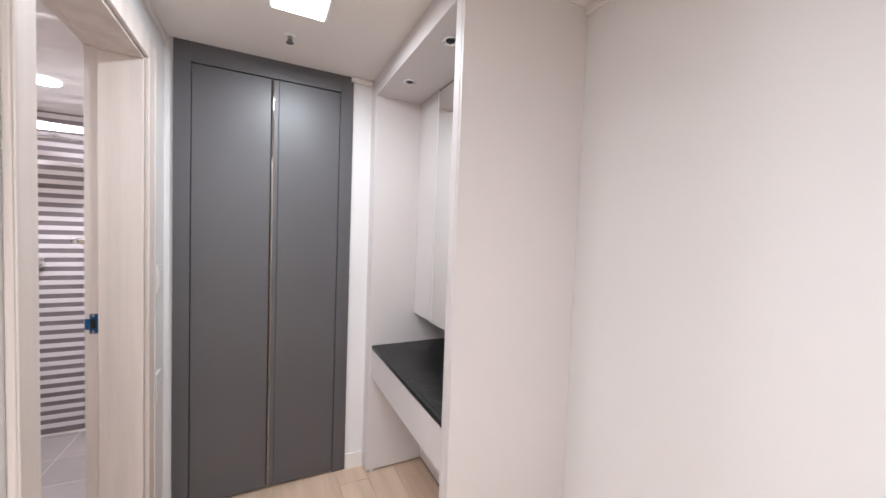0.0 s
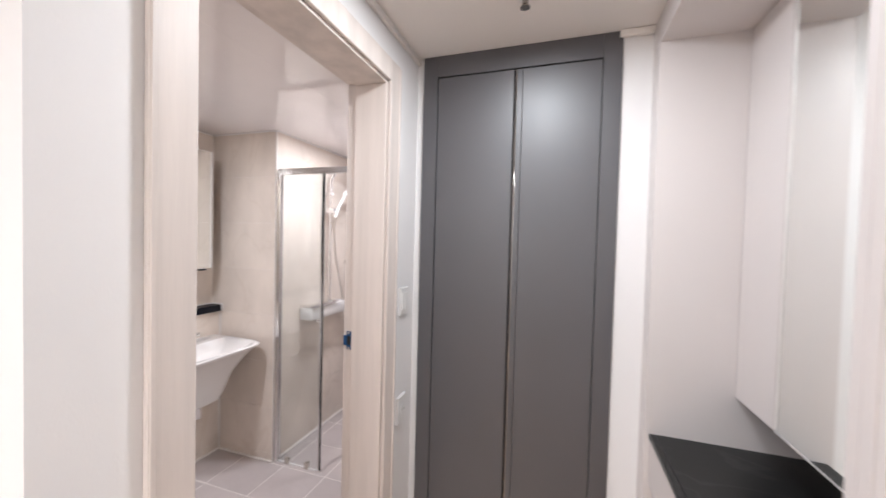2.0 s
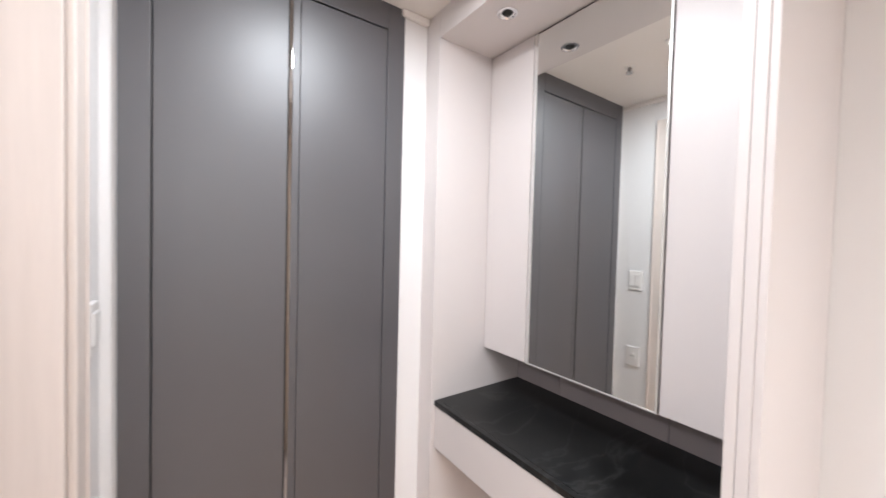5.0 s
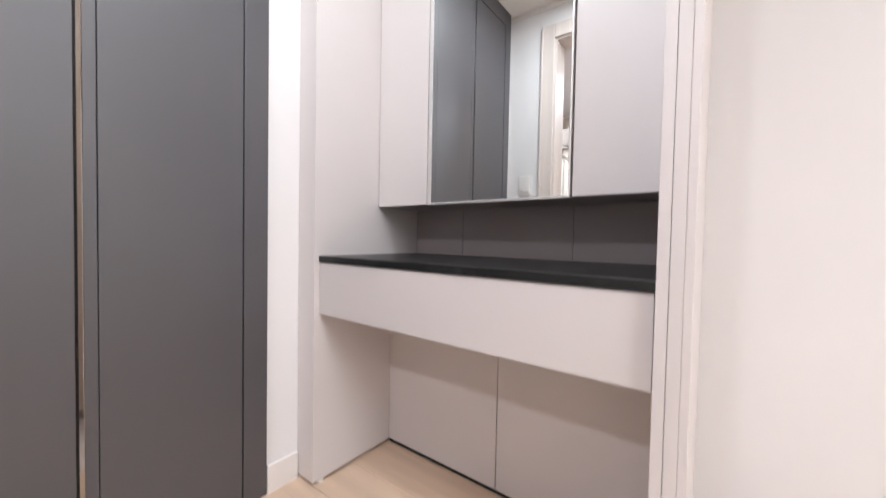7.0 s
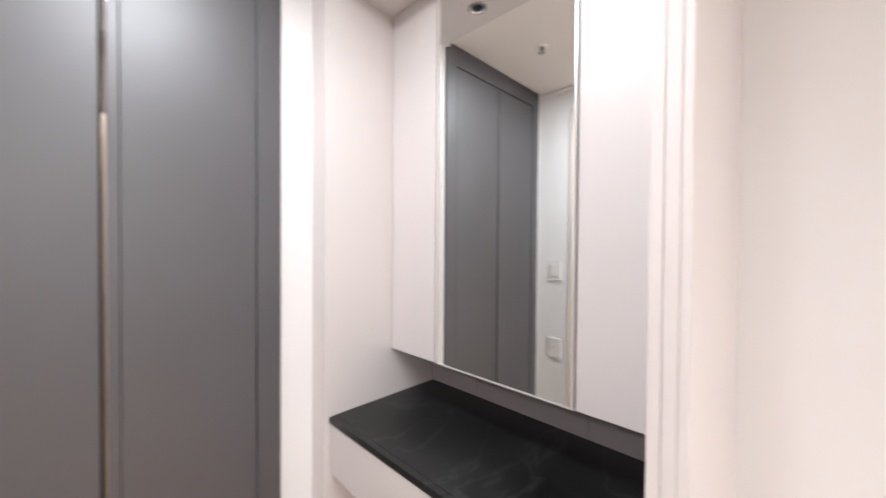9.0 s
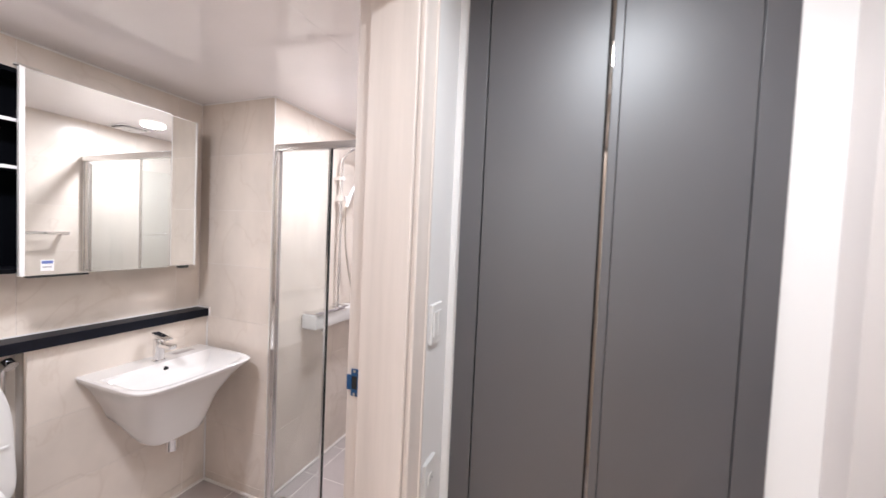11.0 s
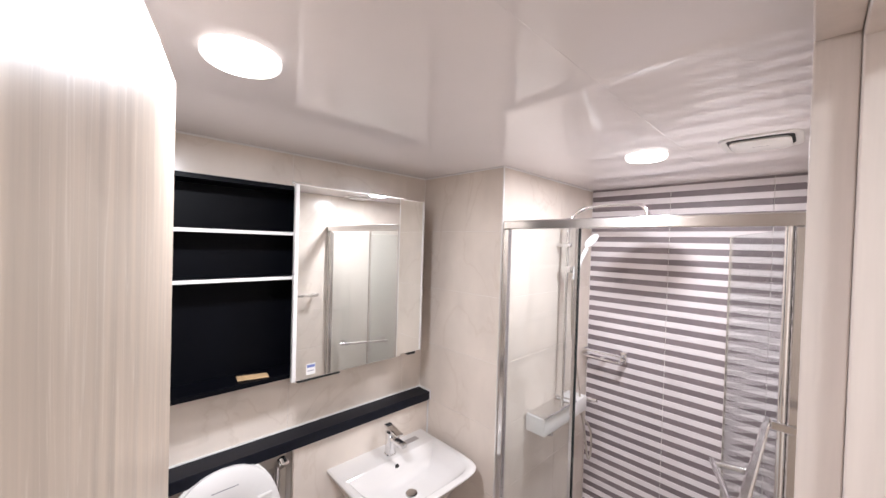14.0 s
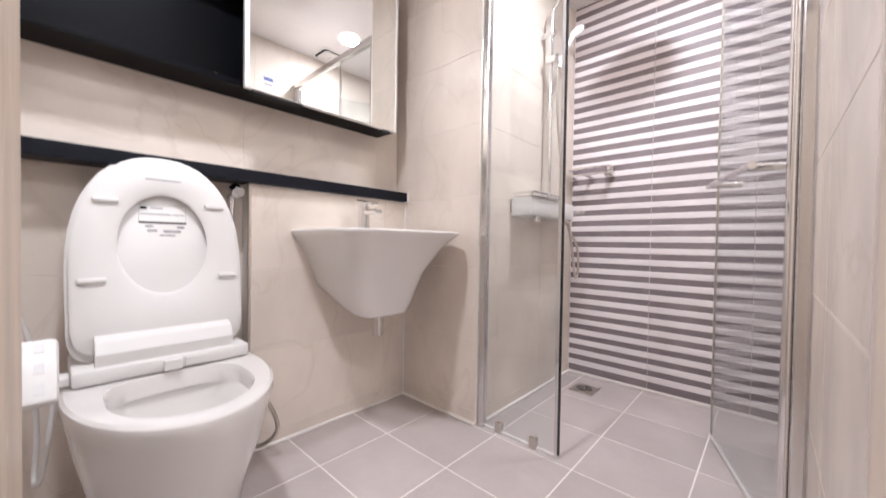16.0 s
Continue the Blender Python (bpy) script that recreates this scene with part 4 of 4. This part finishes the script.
loft(bm, [[Matrix.Rotation(radians(10), 4, "X") @ p for p in oval(0, 0, z, r, r, n=40)] for r, z in ((0.018, 0.022), (0.030, 0.012), (0.108, 0.004), (0.112, 0.0), (0.108, -0.006))])
bmesh.ops.translate(bm, vec=(-0.765, 1.03, 1.942), verts=bm.verts[:])
part("rain_head", bm, M_CHROME, ss, "round chrome rain head", True)
for z in (1.815,):
    part("wall_bracket", cyl(bmesh.new(), (BXP + 0.0005, 0.98, z), (-1.145, 0.98, z), 0.014), M_CHROME, ss, "", True)
part("slider", boxes((-1.195, -1.120, 0.962, 1.000, 1.655, 1.695), bevel=0.006), M_CHROME, ss, "", True)
hs_ = part("hand_shower", tube(bmesh.new(), [(-1.120, 0.985, 1.62), (-1.105, 1.02, 1.72), (-1.085, 1.06, 1.80)], 0.012), M_PLASTIC, ss, "white hand shower", True)
bm = bmesh.new()
loft(bm, [oval(0, 0, z, a, b, n=28) for a, b, z in ((0.018, 0.036, -0.010), (0.024, 0.052, -0.003), (0.024, 0.052, 0.005), (0.016, 0.040, 0.012))])
bmesh.ops.transform(bm, matrix=pose(-1.075, 1.095, 1.845, 55, 30, 0), verts=bm.verts[:])
part("spray_head", bm, M_PLASTIC, hs_, "", True)
part("hose", tube(bmesh.new(), [(-1.125, 0.975, 1.62), (-1.135, 1.02, 1.30), (-1.13, 1.12, 0.95), (-1.12, 1.21, 0.62), (-1.12, 1.25, 0.49), (-1.12, 1.29, 0.50), (-1.12, 1.28, 0.65), (-1.14, 1.20, 0.76), (-1.15, 1.16, 0.815)], 0.0065, fine=12), M_STEEL, ss, "flexible steel hose", True)

# small chrome shelf on the striped wall
cs = empty("shower_shelf", -1.08, 1.39, 1.10, "small chrome wire shelf on the striped wall", "shelf")
part("rail", tube(bmesh.new(), [(-1.21, 1.434, 1.140), (-1.21, 1.35, 1.140), (-1.19, 1.335, 1.140), (-0.99, 1.335, 1.140), (-0.975, 1.35, 1.140), (-0.975, 1.434, 1.140)], 0.006), M_CHROME, cs, "", True)
part("rail", tube(bmesh.new(), [(-1.21, 1.434, 1.100), (-1.21, 1.35, 1.100), (-1.19, 1.335, 1.100), (-0.99, 1.335, 1.100), (-0.975, 1.35, 1.100), (-0.975, 1.434, 1.100)], 0.006), M_CHROME, cs, "", True)
for x in (-1.20, -1.10, -0.99):
    part("bracket", boxes((x - 0.012, x + 0.012, 1.342, 1.4345, 1.093, 1.099), bevel=0.001), M_CHROME, cs)
part("mount", boxes((-1.0, -0.965, 1.40, 1.4345, 1.085, 1.155), bevel=0.003), M_CHROME, cs)
dr_ = empty("floor_drain", -1.05, 1.22, BF, "square steel floor drain with a round grate", "drain")
DXc, DYc = -1.03, 1.20
dr_.matrix_world = pose(DXc, DYc, BF)
part("plate", boxes((DXc - 0.065, DXc + 0.065, DYc - 0.065, DYc + 0.065, BF + 0.0003, BF + 0.0055), bevel=0.001), M_STEEL, dr_)
part("grate", cyl(bmesh.new(), (DXc, DYc, BF + 0.0056), (DXc, DYc, BF + 0.0075), 0.048, seg=32), M_STEEL, dr_, "", True)
for r in (0.014, 0.026, 0.038):
    for q in range(4):
        a0 = q * math.pi / 2 + 0.15 + r * 20
        bm = bmesh.new()
        loft(bm, [[Vector((DXc + rr * math.cos(a0 + k * 0.13), DYc + rr * math.sin(a0 + k * 0.13), BF + z)) for rr, z in ((r - 0.0035, 0.0076), (r + 0.0035, 0.0076), (r + 0.0035, 0.0080), (r - 0.0035, 0.0080))] for k in range(10)])
        part("slot", bm, M_HOLE, dr_)

# towel bar on the wall beside the door
tb = empty("towel_bar", -0.24, 0.1, 1.34, "chrome towel bar on the tiled wall", "towel bar")
part("bar", boxes((-0.256, -0.240, -0.185, 0.355, 1.335, 1.355), bevel=0.003), M_CHROME, tb)
for y in (-0.165, 0.335):
    part("mount", boxes((-0.2395, BXR - 0.0075, y - 0.011, y + 0.011, 1.332, 1.354), bevel=0.003), M_CHROME, tb)

# ---- pieces: tiles and planks ----
fy = lines(BY0, BY1, 0.120, 0.313)
fx_ = lines(BX0, BXR - 0.008, -1.464, 0.341)
for a, b in zip(fx_, fx_[1:]):
    for c, d in zip(fy, fy[1:]):
        piece("tile", bfloor, M_FTILE, (a + 0.0028, c + 0.0028, BF - 0.0015), (1, 0, 0), (0, 1, 0), b - a - 0.0056, d - c - 0.0056, 0.0012)
ZR = [z for z in lines(BF, BH, 1.870, 0.3275)]
tiling("tile", wback, M_TILE, (BX0 - T, 0, 0), (0, 1, 0), (0, 0, 1), lines(BY0, BYP - 0.001, -0.343, 0.645), ZR)
tiling("tile", wsink, M_TILE, (BXF - T, 0, 0), (0, 1, 0), (0, 0, 1), [-0.341, 0.305, BYP - 0.001], [z for z in ZR if z < 0.86] + [0.888])
tiling("tile", wpil, M_TILE, (0, BYP + T, 0), (1, 0, 0), (0, 0, 1), [BX0, BXP], ZR)
tiling("tile", wpil, M_TILE, (BXP - T, 0, 0), (0, 1, 0), (0, 0, 1), [BYP, 1.02, BY1], ZR)
tiling("tile", wright, M_TILE, (BXR - 0.003, 0, 0), (0, -1, 0), (0, 0, 1), lines(-BY1, -(DY1 + 0.032), -0.80, 0.645), ZR)
thing("trim", boxes((BXP - 0.006, BXP + 0.001, BYP - 0.001, BYP + 0.006, BF, BH - 0.0005), bevel=0.001), M_SILVER, "slim metal corner trim on the pilaster", "trim", S)
thing("trim", boxes((BX0, BXP, BYP - 0.004, BYP - 0.0005, BH - 0.008, BH - 0.0003)), M_PLASTIC, "white sealant line under the bathroom ceiling", "trim", S)
thing("trim", boxes((BX0 + 0.0005, BX0 + 0.004, BY0, BYP - 0.005, BH - 0.008, BH - 0.0003)), M_PLASTIC, "white sealant line under the bathroom ceiling", "trim", S)
thing("trim", boxes((BXP + 0.0015, BXP + 0.005, BYP, BY1 - 0.001, BH - 0.008, BH - 0.0003)), M_PLASTIC, "white sealant line under the bathroom ceiling", "trim", S)
thing("trim", boxes((BXF - 0.012, BXF + 0.008, BYP - 0.0065, BYP - 0.0005, BF, 0.888)), M_PLASTIC, "white sealant line in the wall corner", "trim", S)
thing("trim", boxes((BXF - 0.015, BXF + 0.001, -0.349, -0.3415, BF, 0.889), bevel=0.001), M_STEEL, "metal corner trim beside the toilet niche", "trim", S)
for x0, x1, y0, y1 in ((BXF - 0.001, BXF + 0.016, -0.34, BYP - 0.017), (BXF, BXP - 0.005, BYP - 0.016, BYP + 0.001), (BXP - 0.001, BXP + 0.014, GY + 0.017, BY1 - 0.013), (BXP - 0.001, BXR - 0.006, BY1 - 0.012, BY1 + 0.001)):
    thing("trim", boxes((x0, x1, y0, y1, BF - 0.001, BF + 0.010), bevel=0.004), M_GROUT, "pale sealant strip between floor and wall", "trim", S)
# stripes: a pale and a dark strip by turns in three columns
SP = 0.0659
cols = [BXP + 0.003, -0.766, -0.319, BXR - 0.009]
z0 = BF + 0.014
k = 0
while z0 < BH - 0.004:
    z1 = min(z0 + SP / 2 if k else -0.0975, BH)
    dark = k % 2 == 0
    for a, b in zip(cols, cols[1:]):
        piece("stripe_tile", wstr, M_STRIPE_D if dark else M_STRIPE_L, (a + 0.0012, BY1 + T, z0), (1, 0, 0), (0, 0, 1), b - a - 0.0024, z1 - z0, 0.0035 if dark else 0.0045)
    z0, k = z1, k + 1
# oak planks of the hall
random.seed(4)
x = 0.0
while x < XR - 0.02:
    w = min(0.165, XR - x)
    y = -2.9 + random.uniform(0, 0.9)
    prev = -3.68
    while prev < 0.0:
        y2 = min(y, 0.003 if x > 0.86 else 0.0)
        piece("plank", floor, M_FLOOR, (x + 0.0004, prev + 0.0004, -0.006), (1, 0, 0), (0, 1, 0), w - 0.0008, y2 - prev - 0.0008, 0.006)
        prev, y = y2, y + 1.2
        if y2 >= 0.0:
            break
    x += w
